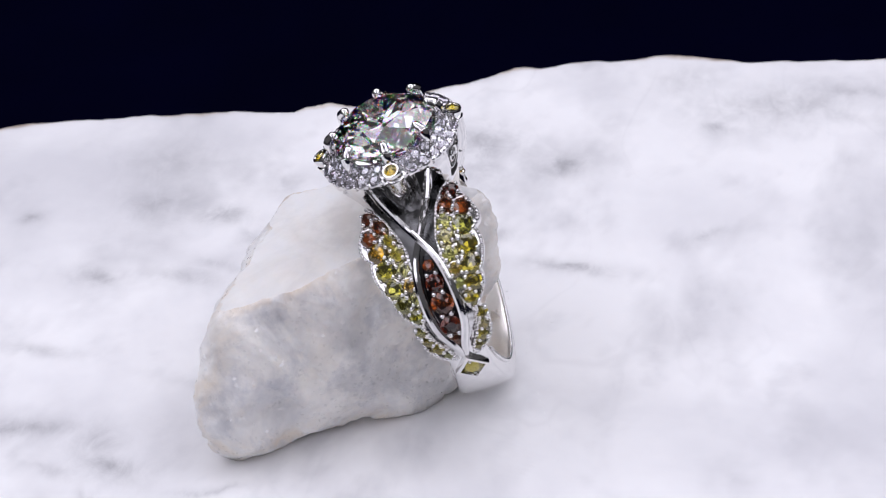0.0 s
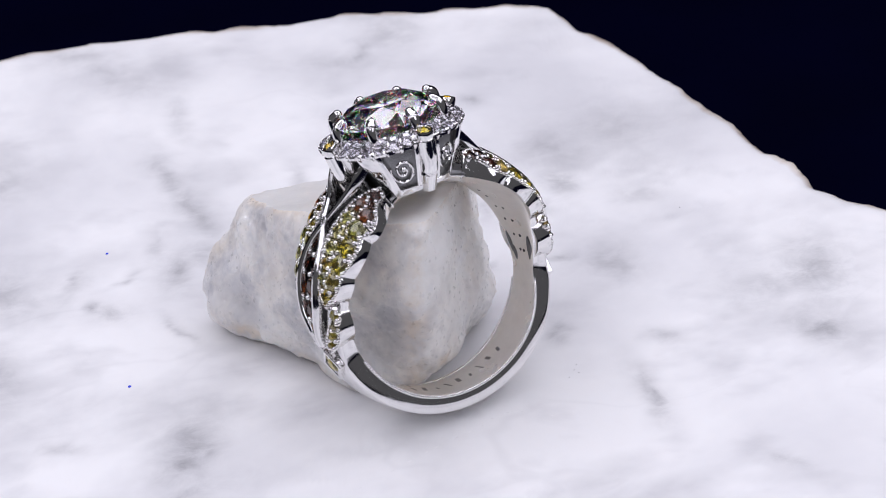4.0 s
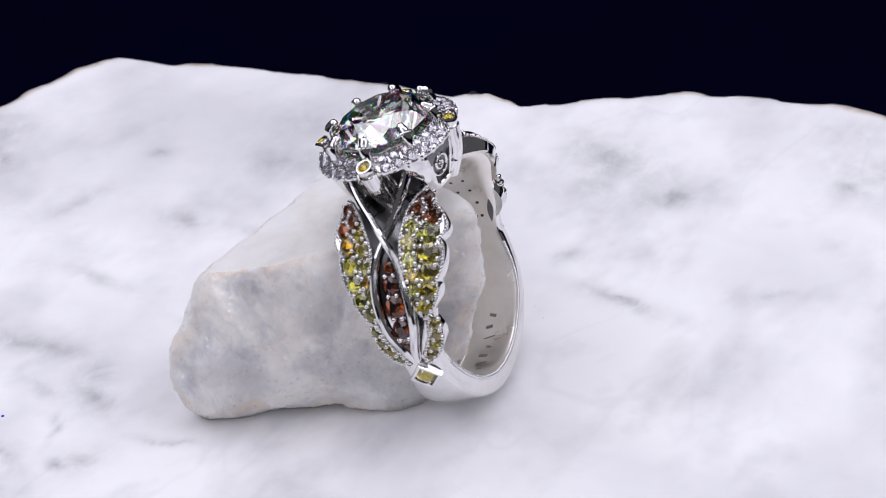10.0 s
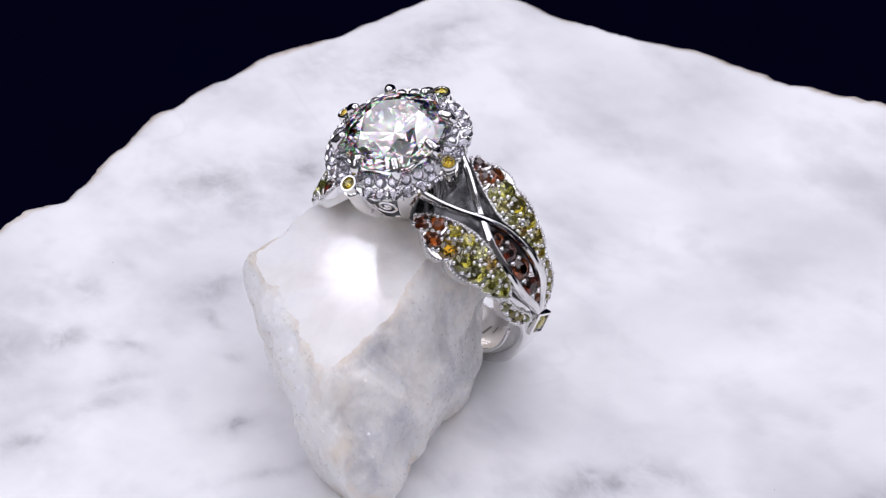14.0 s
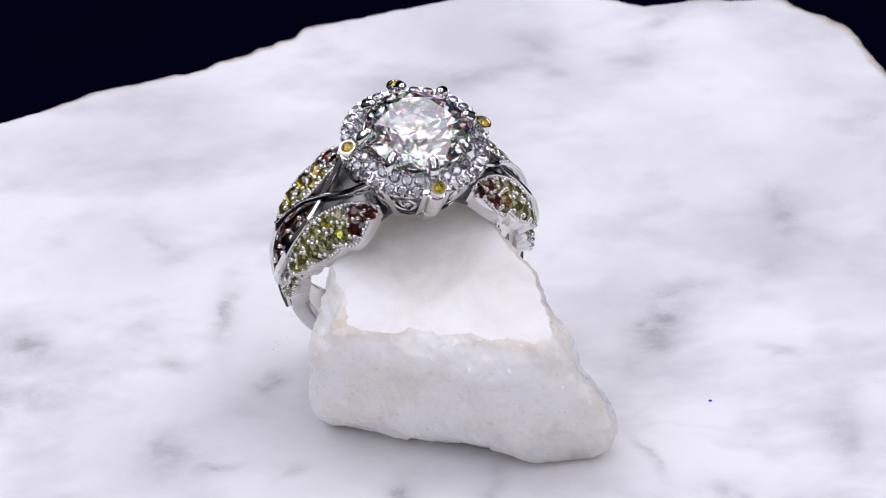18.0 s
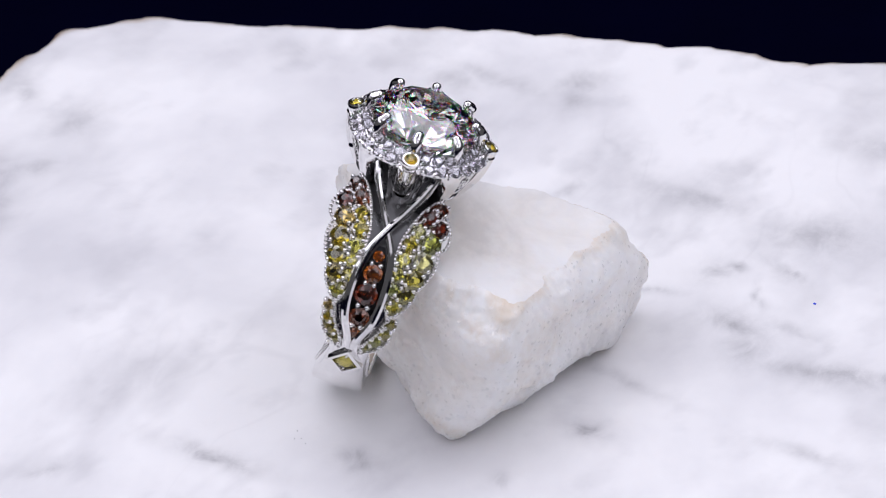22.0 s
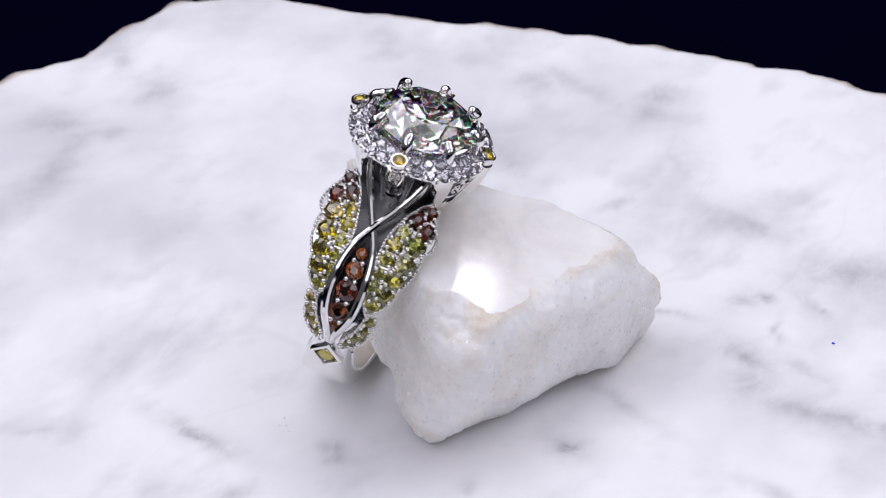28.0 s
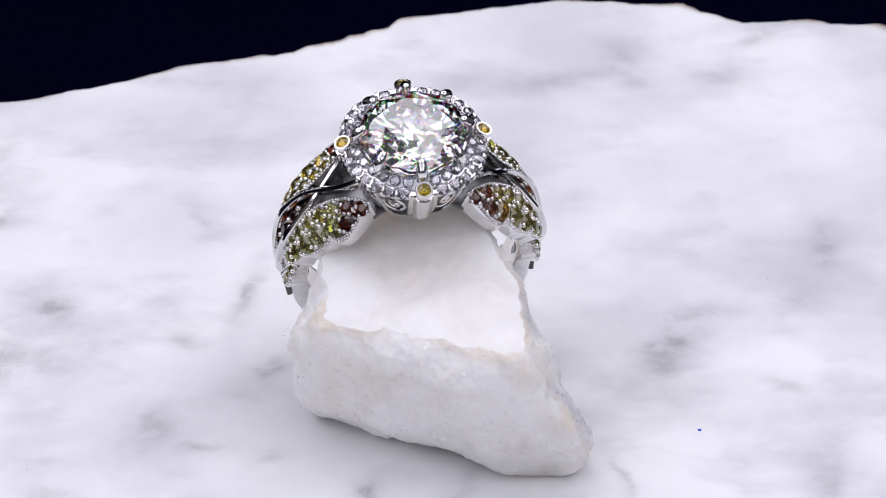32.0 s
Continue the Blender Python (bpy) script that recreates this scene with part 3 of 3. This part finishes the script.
CUT_GOLD = brilliant("golden_cut", 8, GOLDEN, 0.44, 0.34)
CUT_COGNAC = brilliant("cognac_cut", 8, COGNAC, 0.44, 0.34)


def gem(name, mesh, at, r, parent, label="", spin=0.0):
    ob = new(name, mesh)
    ob.parent = parent
    m = at @ Matrix.Rotation(spin, 4, "Z")
    m.translation = m.translation * MM
    ob.matrix_basis = m @ Matrix.Diagonal((r, r, r, 1))
    if label:
        tagged(ob, label)
    return ob


def lobed(knots, swell):
    """A scalloped outline: angles and half widths where lobes meet, and how far each lobe swells between them."""
    at, out = [], []
    for (a, ya), (b, yb), (w, skew) in zip(knots, knots[1:], swell):
        for k in range(13):
            u = k / 12
            at.append(a + (b - a) * u)
            out.append(ya + (yb - ya) * u + w * (4 * u * (1 - u)) ** 0.8 * (1 - skew * (u - 0.4)))
    return at, out


LEAF_OUT = lobed(((15, 2.15), (29.5, 3.62), (48, 4.28), (70, 3.15)), ((0.52, 0.0), (0.48, 0.0), (1.0, 0.9)))
BUD_OUT = lobed(((-7, 0.95), (15, 2.25)), ((1.25, 0.6),))


def hoop_width(phi):
    """Half width of the hoop: plain below, spread under the leaves, narrower under the head."""
    at = (-90, -45, -30, -18, -8, 0, 8, 15, 22, 29.5, 38, 48, 59, 66, 72, 80, 90)
    wide = (2.1, 2.12, 1.9, 1.6, 1.5, 2.05, 2.35, 2.5, 3.05, 3.5, 4.05, 4.15, 4.25, 3.6, 3.1, 2.95, 2.9)
    return sum(float(np.interp(phi + d, at, wide)) for d in (-6, -3, 0, 3, 6)) / 5


def hoop_outer(phi):
    return np.interp(phi, (-90, -25, -18, -5, 10, 70, 90), (10.22, 10.34, 10.36, 10.1, 9.95, 9.9, 9.7))


def hoop_shift(a):
    """The plain part of the hoop sits a little off the middle of the head and askew to it."""
    low = 1 - min(1.0, max(0.0, (math.sin(radians(a)) + 0.75) / 0.6))
    low *= low * (3 - 2 * low)
    return low * (-0.05 - 0.3 * math.cos(radians(a)))


INNER = 8.55
bm = bmesh.new()
hoop = []
for k in range(480):
    a = 0.75 * k
    phi = math.degrees(math.asin(max(-1, min(1, math.sin(radians(a))))))
    w, out = hoop_width(phi), hoop_outer(phi)
    lift = float(np.interp(phi, (-7, 10, 28, 75, 90), (0.0, 0.2, 0.55, 0.6, 0.5)))
    edge = INNER + lift
    mid = edge + (out - edge) * 0.45
    half = [(0.25 * w, INNER - 0.03), (0.6 * w, INNER + 0.16 * lift), (0.86 * w, INNER + 0.6 * lift), (0.97 * w, edge + 0.08), (w, edge + 0.17), (w + 0.03, mid), (w + 0.02, max(mid + 0.05, out - 0.42)),
            (w - 0.03, max(mid + 0.1, out - 0.26)), (w - 0.13, out - 0.15), (0.7 * w, out - 0.09), (0.35 * w, out - 0.01)]
    cut = half + [(0, out + 0.03)] + [(-y, r) for y, r in half[::-1]]
    hoop.append([surf(r, a, y + hoop_shift(a)) for y, r in cut])
loft(bm, hoop + [hoop[0]], cap=False)
bmesh.ops.remove_doubles(bm, verts=bm.verts[:], dist=1e-4)
hoop_ob = part("hoop", bm, HOOP_METAL, ring, "polished white metal hoop", sharp=42)
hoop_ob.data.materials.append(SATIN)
hoop_ob.data.materials.append(SHADE_METAL)
# satin inside; shade painted on the outer hoop between the leaves
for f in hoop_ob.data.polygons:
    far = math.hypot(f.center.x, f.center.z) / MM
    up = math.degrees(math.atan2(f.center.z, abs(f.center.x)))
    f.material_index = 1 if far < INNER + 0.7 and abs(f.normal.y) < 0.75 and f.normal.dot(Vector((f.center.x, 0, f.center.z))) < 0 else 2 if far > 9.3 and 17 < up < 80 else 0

LEAF_IN = ((15, 22, 30, 40, 47, 53, 60, 66, 70), (2.0, 1.35, 1.3, 1.15, 1.15, 1.45, 1.95, 2.6, 3.35))
BUD_IN = ((-6, -2, 2, 6, 10, 13, 15), (0.6, 0.8, 1.2, 1.65, 1.85, 1.95, 2.1))
LEAF_GEMS = ((66, 3.5, 0.46), (60.2, 2.8, 0.50), (57.6, 3.85, 0.58), (50.4, 3.55, 0.68), (53.3, 2.3, 0.46), (47.0, 2.0, 0.5), (41.8, 3.38, 0.68), (40.0, 1.9, 0.5),
             (33.6, 3.15, 0.66), (33.4, 1.9, 0.46), (26.6, 2.85, 0.6), (27.3, 1.78, 0.38), (20.0, 2.3, 0.48))
BUD_GEMS = ((11.5, 2.5, 0.42), (6.2, 2.35, 0.42), (1.2, 1.8, 0.4), (-3.2, 1.2, 0.34))


def leaf_top(phi, y):
    return np.interp(phi, (-10, 0, 14, 16, 30, 50, 60, 70), (10.4, 10.55, 10.65, 11.0, 11.22, 11.32, 11.55, 11.7)) - 0.058 * y * y


def paved_leaf(name, outline, inline, gems, s, side, label):
    """A leaf of the shoulder: walls down to the hoop, set with gems and beads, with a beaded rim."""
    lo, hi = outline[0][0], outline[0][-1]
    steps = int((hi - lo) * 1.5)
    bm = bmesh.new()
    sections, rim = [], []
    for i in range(steps + 1):
        phi = lo + (hi - lo) * i / steps
        yo, yi = np.interp(phi, *outline), np.interp(phi, *inline)
        if yo - yi < 0.12:
            yo = yi + 0.12
        k, t = min(1.0, (yo - yi) / 1.1), leaf_top(phi, (yi + yo) / 2)
        bed, ti, to = t - 0.5 * k, leaf_top(phi, yi), leaf_top(phi, yo)
        edge = [(yi, 9.0), (yi, ti - 0.04), (yi + 0.04, ti), (yi + 0.20 * k, ti), (yi + 0.25 * k, bed), ((yi + yo) / 2, bed + 0.03), (yo - 0.25 * k, bed),
                (yo - 0.20 * k, to), (yo - 0.02, to - 0.02), (yo + 0.02, to - 0.12), (yo + 0.02, 9.6), (yo - 0.01, INNER + 0.12 + float(np.interp(phi, (-7, 10, 28, 75), (0.0, 0.2, 0.55, 0.6))))]
        sections.append([surf(r, phi, side * y, s) for y, r in edge])
        rim.append((phi, yi + 0.1, yo - 0.1))
    loft(bm, sections)
    leaf = part(name, bm, PLATINUM, ring, label, sharp=38)
    # beaded rim
    line = [surf(leaf_top(p, yo) + 0.03, p, side * yo, s) for p, yi, yo in rim] + [surf(leaf_top(p, yi) + 0.03, p, side * yi, s) for p, yi, yo in rim[::-1]]
    bm = bmesh.new()
    left = 0.0
    for a, b in zip(line, line[1:]):
        d = (b - a).length
        while left < d:
            ball(bm, a.lerp(b, left / d), 0.15, 7, 5)
            left += 0.315
        left -= d
    tagged(part("milgrain", bm, PLATINUM, leaf), kind="stuff")
    # gems and the beads that hold them
    beads = []
    for k, (phi, y, r) in enumerate(gems):
        red = name == "leaf" and k < 3
        at = seat(leaf_top(phi, y) + 0.02, phi, side * y, s, 0.115)
        gem("accent_gem", CUT_COGNAC if red else CUT_OLIVE, at, r * 1.24, leaf, "small red-brown gem" if red else "", spin=k * 1.3 + s + side)
        for q in range(4):
            a = radians(45 + 90 * q)
            dp, dy = math.degrees(r * 1.14 * math.cos(a) / 11.0), r * 1.14 * math.sin(a)
            b = (phi + dp, y + dy)
            if all(math.hypot((b[0] - c[0]) * 0.19, b[1] - c[1]) > 0.33 for c in beads) and all(
                    math.hypot((b[0] - g[0]) * 0.19, b[1] - g[1]) > g[2] * 0.97 for g in gems):
                beads.append(b)
    bm = bmesh.new()
    for phi, y in beads:
        grain(bm, seat(leaf_top(phi, y) + 0.03, phi, side * y, s, 0.115), 0.235, 0.35)
    tagged(part("beadwork", bm, PLATINUM, leaf), kind="stuff")
    return leaf


WIRE = ((74, 2.6, 13.3), (66, 1.9, 12.3), (58, 1.0, 11.6), (49, 0.0, 11.32), (39, -0.92, 11.3), (26, -1.28, 11.3), (13, -1.12, 11.1), (2.5, -0.42, 10.85), (-4, -0.1, 10.6))
CHANNEL = ((0, 5, 12, 22, 30, 38, 43), (0.3, 0.62, 0.9, 1.05, 0.92, 0.6, 0.25))
for s in (1, -1):
    for side in (1, -1):
        paved_leaf("leaf", LEAF_OUT, LEAF_IN, LEAF_GEMS, s, side, "leaf-shaped shoulder panel paved with yellow-green and brown gems")
        paved_leaf("leaf_bud", BUD_OUT, BUD_IN, BUD_GEMS, s, side, "small lower leaf paved with yellow-green gems")
        bm = bmesh.new()
        line = spline([surf(r + (0.12 if side > 0 else -0.04) * (abs(p - 49) < 6), p, side * y, s) for p, y, r in WIRE], 7)
        strap(bm, line, (0.30, 0.28, 0.27, 0.27, 0.29, 0.32, 0.34, 0.32, 0.26), 0.28)
        wire = part("crossing_wire", bm, WIRE_METAL, ring, "polished flat wire crossing over the shoulder", sharp=25)
        if side > 0:
            bm = bmesh.new()
            for p in line[19:34]:
                ball(bm, p + Vector((p.x, 0, p.z)).normalized() * 0.24, 0.075, 6, 5)
                ball(bm, p.lerp(line[line.index(p) + 1], 0.5) + Vector((p.x, 0, p.z)).normalized() * 0.24, 0.075, 6, 5)
            tagged(part("milgrain", bm, PLATINUM, wire), kind="stuff")
    # middle row of red-brown gems
    bm = bmesh.new()
    sections = []
    for i in range(22):
        phi = 43 * i / 21
        w, r = np.interp(phi, *CHANNEL), np.interp(phi, (0, 20, 43), (9.95, 10.05, 10.3))
        sections.append([surf(q, phi, y, s) for y, q in ((-w, 9.2), (-w, r), (0, r + 0.04), (w, r), (w, 9.2))])
    loft(bm, sections)
    row = part("gem_channel", bm, CHANNEL_SHADE, ring, "almond-shaped channel holding a row of red-brown gems")
    bm = bmesh.new()
    for k, (phi, r) in enumerate(((38.3, 0.46), (30.9, 0.74), (22.0, 0.9), (12.2, 0.78), (4.6, 0.46))):
        gem("accent_gem", CUT_COGNAC, seat(10.85, phi, 0, s), r, row, spin=k + 0.4 * s)
    for phi in (34.8, 26.6, 17.0, 8.0):
        for y in (-0.36, 0.36):
            grain(bm, seat(10.92, phi, y, s), 0.27, 0.45)
    tagged(part("beadwork", bm, PLATINUM, row), kind="stuff")
    # square bezel where the leaves meet the hoop
    base = seat(9.9, -14.4, 0, s)
    bm = bmesh.new()
    loops = []
    for size, h in ((1.15, -0.9), (1.56, 0.4), (1.54, 0.68), (1.48, 0.74), (1.16, 0.74), (1.12, 0.68), (1.0, 0.1)):
        loops.append([base @ Vector((size * 0.97 * math.cos(a), size * 0.9 * math.sin(a), h)) for a in (0, math.pi / 2, math.pi, 1.5 * math.pi)])
    loft(bm, loops)
    bezel = part("square_bezel", bm, PLATINUM, ring, "square bezel set on its corner", sharp=20)
    gem("accent_gem", CUT_OLIVE, base @ Matrix.Translation((0, 0, 0.48)), 0.92, bezel)
    bm = bmesh.new()
    for u in (0.62, -0.62):
        grain(bm, base @ Matrix.Translation((u * 1.1, 0, 0.56)), 0.19, 0.35)
    tagged(part("beadwork", bm, PLATINUM, bezel), kind="stuff")

# head: gallery, pilasters, scroll panels, halo
bm = bmesh.new()
levels = []
for z, r in ((8.7, 2.7), (9.6, 3.0), (11.5, 3.9), (13.3, 4.7)):
    ring_of = []
    for k in range(32):
        a = 2 * math.pi * k / 32
        q = (abs(math.cos(a)) ** 3 + abs(math.sin(a)) ** 3) ** (-1 / 3)
        ring_of.append(Vector((r * q * math.cos(a), r * q * math.sin(a), z)))
    levels.append(ring_of)
for z, r in ((13.3, 4.0), (12.0, 2.7), (10.2, 0.8)):
    levels.append([Vector((r * math.cos(2 * math.pi * k / 32), r * math.sin(2 * math.pi * k / 32), z)) for k in range(32)])
loft(bm, levels)
part("gallery", bm, SHADE_METAL, ring, "recessed gallery under the halo, painted dark for shade")
# added reflector, hidden under the gem, that sends light back up through it
bm = bmesh.new()
lathe(bm, [(0, 10.35), (0.8, 10.4), (2.6, 12.0), (3.85, 13.3), (3.95, 13.25), (2.68, 11.95), (0.8, 10.28), (0, 10.25)], 40)
part("gem_reflector", bm, PLATINUM, ring, "polished reflector cup added under the centre gem")
def gallery_at(a, r, z, sx, sy):
    """A place on the round wall under the halo: a in degrees from the middle of the side."""
    return Vector((sx * r * math.sin(radians(a)), sy * r * math.cos(radians(a)), z))


def wall_radius(z):
    return float(np.interp(z, (8.8, 9.4, 11.0, 12.4, 13.4), (3.95, 4.22, 4.95, 5.42, 5.6)))


def bent_wall(bm, low, high, z0, z1, proud, thick, sx, sy, round_off=0.1):
    """A piece of the round wall between two angles below and two above, with eased long edges."""
    cuts = []
    for i in range(9):
        u = i / 8
        ease = round_off * (1 - min(1.0, 4 * min(u, 1 - u))) ** 2
        outer, inner = [], []
        for j in range(7):
            v = j / 6
            a0 = low[0] + (low[1] - low[0]) * u
            a = a0 * (1 - v) + (high[0] + (high[1] - high[0]) * u) * v
            foot = z0 - 9.35 + math.sqrt(9.35 ** 2 - (4 * math.sin(radians(a0))) ** 2) if z0 < 10 else z0
            z = foot + (z1 - foot) * v
            top = round_off * (1 - min(1.0, 6 * min(v, 1 - v))) ** 2
            r = wall_radius(z) + proud
            outer.append(gallery_at(a, r - max(ease, top), z, sx, sy))
            inner.append(gallery_at(a, r - thick, z, sx, sy))
        cuts.append(outer + inner[::-1])
    loft(bm, cuts)


for sy in (1, -1):
    for name, low, high, z0, z1, proud in (("gallery_rail", (-63, 63), (-63, 63), 12.9, 13.42, 0.06), ("gallery_base", (-41, 41), (-41, 41), 9.2, 9.62, 0.02)):
        bm = bmesh.new()
        bent_wall(bm, low, high, z0, z1, proud, 0.8, 1, sy)
        part(name, bm, PLATINUM, ring, sharp=30)
    for sx in (1, -1):
        bm = bmesh.new()
        bent_wall(bm, (31, 41), (41, 63), 9.25, 13.2, 0.03, 0.75, sx, sy)
        part("corner_pilaster", bm, PLATINUM, ring, sharp=30)
        bm = bmesh.new()
        bent_wall(bm, (8, 33), (8, 43), 9.3, 13.1, -0.36, 0.4, sx, sy, 0.0)
        panel = part("scroll_panel", bm, SHADE_METAL, ring, "small gallery panel with a spiral scroll")
        corner = [gallery_at(11.5, 5.28, 12.85, sx, sy), gallery_at(40.5, 5.28, 12.85, sx, sy), gallery_at(31.5, 4.1, 9.35, sx, sy), gallery_at(14, 4.1, 9.35, sx, sy)]
        centre = sum(corner, Vector()) / 4
        u = (corner[1] - corner[0]).normalized()
        v = ((corner[0] + corner[1]) - (corner[2] + corner[3])).normalized()
        v = (v - u * u.dot(v)).normalized()
        out = u.cross(v)
        out = out if out.y * sy > 0 else -out
        bm = bmesh.new()
        curl = []
        for k in range(60):
            a = k / 59 * 4.1 * math.pi
            r = 0.05 + 1.02 * (k / 59) ** 1.1
            curl.append(centre + 0.2 * v + 0.06 * out + u * r * 0.92 * math.cos(a) * (1 if sx * sy > 0 else -1) + v * r * 1.15 * math.sin(a))
        tube(bm, curl, [0.16, 0.12, 0.13, 0.14, 0.10], 8)
        ball(bm, centre + 0.2 * v + 0.06 * out, 0.17, 10, 8)
        part("scroll", bm, PLATINUM, panel)
    bm = bmesh.new()
    tube(bm, spline([(0, sy * 3.8, 9.2), (0, sy * 4.85, 11.2), (0, sy * 5.3, 13.3)], 6), [0.66, 0.74, 0.78], 20)
    part("column", bm, PLATINUM, ring)
    for q in (-1, 1):
        bm = bmesh.new()
        bent_wall(bm, (9, 14), (8, 11.5), 9.25, 13.2, 0.0, 0.7, q, sy, 0.05)
        part("column_fillet", bm, PLATINUM, ring)
for sx in (1, -1):
    bm = bmesh.new()
    tube(bm, spline([(sx * 3.6, 0, 9.2), (sx * 4.7, 0, 11.2), (sx * 5.2, 0, 13.3)], 6), [0.6, 0.76, 0.85], 20)
    part("column", bm, PLATINUM, ring)
    for q in (-1, 1):
        bm = bmesh.new()
        tube(bm, spline([(sx * 3.4, q * 0.8, 9.3), (sx * 4.2, q * 1.0, 11.2), (sx * 4.95, q * 1.15, 13.3)], 6), [0.3, 0.36, 0.42], 12)
        part("flute", bm, PLATINUM, ring)

bm = bmesh.new()
sections = []
for k in range(144):
    a = 2 * math.pi * k / 144
    out = 5.46 + 0.30 * abs(math.sin(2 * a)) ** 1.3 + 0.12 * abs(math.cos(15.8 * (a % (math.pi / 2) - math.pi / 4)))
    sections.append([Vector((r * math.cos(a), r * math.sin(a), z)) for r, z in
                     ((3.9, 13.2), (3.9, 13.95), (4.0, 14.03), (4.12, 14.01), (4.2, 13.8), (5.0, 13.42), (out - 0.3, 13.13 + 0.5 * (5.75 - out)), (out - 0.24, 13.4), (out - 0.1, 13.42), (out, 13.3), (out - 0.06, 12.98), (out - 0.5, 12.85))])
loft(bm, sections + [sections[0]], cap=False)
bmesh.ops.remove_doubles(bm, verts=bm.verts[:], dist=1e-4)
halo = part("halo", bm, PLATINUM, ring, "scalloped halo set with small colourless gems", sharp=30)
halo.data.materials.append(HALO_BED)
for f in halo.data.polygons:
    f.material_index = 1 if f.index % 12 in (4, 5) else 0


def on_halo(a, r, lift=0.0):
    """A place on the sloping top of the halo, its z axis square to the slope."""
    return Matrix.Rotation(radians(a), 4, "Z") @ Matrix.Translation((r, 0, 14.02 - 0.47 * (r - 4.15) + lift)) @ Matrix.Rotation(radians(25), 4, "Y")


bm = bmesh.new()
for q in range(4):
    for k in range(6):
        a = 90 * q + 45 + (k - 2.5) * 11.4
        gem("halo_gem", CUT_MELEE, on_halo(a, 5.3 + 0.2 * math.sin(radians(2 * a)) ** 2, -0.0), 0.5, halo, spin=k)
        gem("halo_gem", CUT_MELEE, on_halo(90 * q + 45 + (k - 2.5) * 12.6, 4.56, -0.0), 0.44, halo, spin=k + 0.5)
    for k in range(7):
        a = 90 * q + 45 + (k - 3) * 11.4
        wide = 0.2 * math.sin(radians(2 * a)) ** 2
        for r, size in ((5.62 + wide, 0.17), (4.95 + wide * 0.6, 0.13)):
            grain(bm, on_halo(a, r, 0.02), size, 0.35)
        grain(bm, on_halo(90 * q + 45 + (k - 3) * 12.6, 4.26, 0.02), 0.1, 0.3)
tagged(part("beadwork", bm, PLATINUM, halo), kind="stuff")
for k in range(4):
    a = radians(90 * k)
    at = Matrix.Rotation(a, 4, "Z") @ Matrix.Translation((5.42, 0, 13.75)) @ Matrix.Rotation(radians(20), 4, "Y") @ Matrix.Translation((0, 0, -0.6))
    bm = bmesh.new()
    lathe(bm, [(0, 0), (0.66, 0), (0.7, 0.6), (0.7, 0.86), (0.64, 0.98), (0.54, 0.98), (0.47, 0.86), (0, 0.5)], 24, at)
    cup = part("round_bezel", bm, PLATINUM, ring)
    gem("accent_gem", CUT_GOLD, at @ Matrix.Translation((0, 0, 0.90)), 0.53, cup, "small golden yellow gem")

gem("centre_gem", CUT_CENTRE, Matrix.Translation((0, 0, 14.7)), 4.1, ring, "large colourless round brilliant gem", 0.2)
for k in range(8):
    bm = bmesh.new()
    a = radians(45 * k)
    line = spline([Vector((r * math.cos(a), r * math.sin(a), z)) for r, z in ((4.3, 13.0), (4.46, 14.1), (4.38, 14.9), (3.94, 15.3))], 5)
    tube(bm, line, [0.42, 0.44, 0.46, 0.38], 14)
    ball(bm, line[-1], 0.385, 16, 12)
    part("prong", bm, PLATINUM, ring)

# beaded edges of the hoop
for side in (-1, 1):
    bm = bmesh.new()
    for k in range(104):
        a = -160 + 140 * k / 103
        phi = math.degrees(math.asin(math.sin(radians(a))))
        ball(bm, surf(INNER + 0.13, a, side * hoop_width(phi) + hoop_shift(a)), 0.165, 8, 6)
    tagged(part("milgrain", bm, PLATINUM, ring), kind="stuff")

# drilled and pierced openings inside the shoulders: raised pieces coloured dark for their shade
for s in (1, -1):
    for phi, y in ((44, -0.2), (37, 0.0), (27, 0.35), (27, -0.72), (17.5, 0.35), (17.5, -0.72), (7.5, 0.1), (7.5, -0.75), (-1.4, -0.2), (-1.6, -0.68)):
        bm = bmesh.new()
        lathe(bm, [(0, -0.012), (0.13, -0.012), (0.16, 0.05), (0, 0.06)], 10, seat(INNER - 0.04, phi, y, s))
        part("drilled_hole", bm, GRIT_AND_HOLE_SHADE, ring)
    for y, lo, hi in ((-1.7, -6, 8), (0.75, -8, 0), (1.3, -4, 8)):
        bm = bmesh.new()
        slot = []
        for k in range(9):
            phi = lo + (hi - lo) * k / 8
            q = 0.22 * math.sin(math.pi * k / 8) + 0.03
            slot.append([surf(r, phi, y * (0.8 + 0.25 * k / 8) + e * q, s) for e, r in ((-1, INNER - 0.05), (1, INNER - 0.05), (1, INNER + 0.1), (-1, INNER + 0.1))])
        loft(bm, slot)
        part("pierced_slot", bm, SHADE_METAL, ring)

# marks cut inside the hoop
for k in range(9):
    phi = -118 + 7.2 * k
    bm = bmesh.new()
    at = Matrix.Translation(surf(INNER - 0.03, phi, 0.15 * math.sin(k * 2.1))) @ Matrix.Rotation(-radians(phi), 4, "Y")
    bmesh.ops.create_cube(bm, size=1, matrix=at @ Matrix.Rotation(0.3 * math.sin(k * 1.7), 4, "X") @ Matrix.Diagonal((0.04, 0.75 + 0.3 * math.sin(k * 2.3), 0.22 + 0.12 * math.sin(k * 1.9), 1)))
    bmesh.ops.bevel(bm, geom=bm.edges[:], offset=0.015, segments=1, affect="EDGES")
    part("engraving_mark", bm, ENGRAVED, ring, "grey engraved mark inside the hoop")


# ---- what turns ----
def motions():
    for ob, rest in TURNING:
        walk(ob, [(t, Matrix.Rotation(radians(turn(t)), 4, "Z") @ rest) for t in TIMES])


motions()
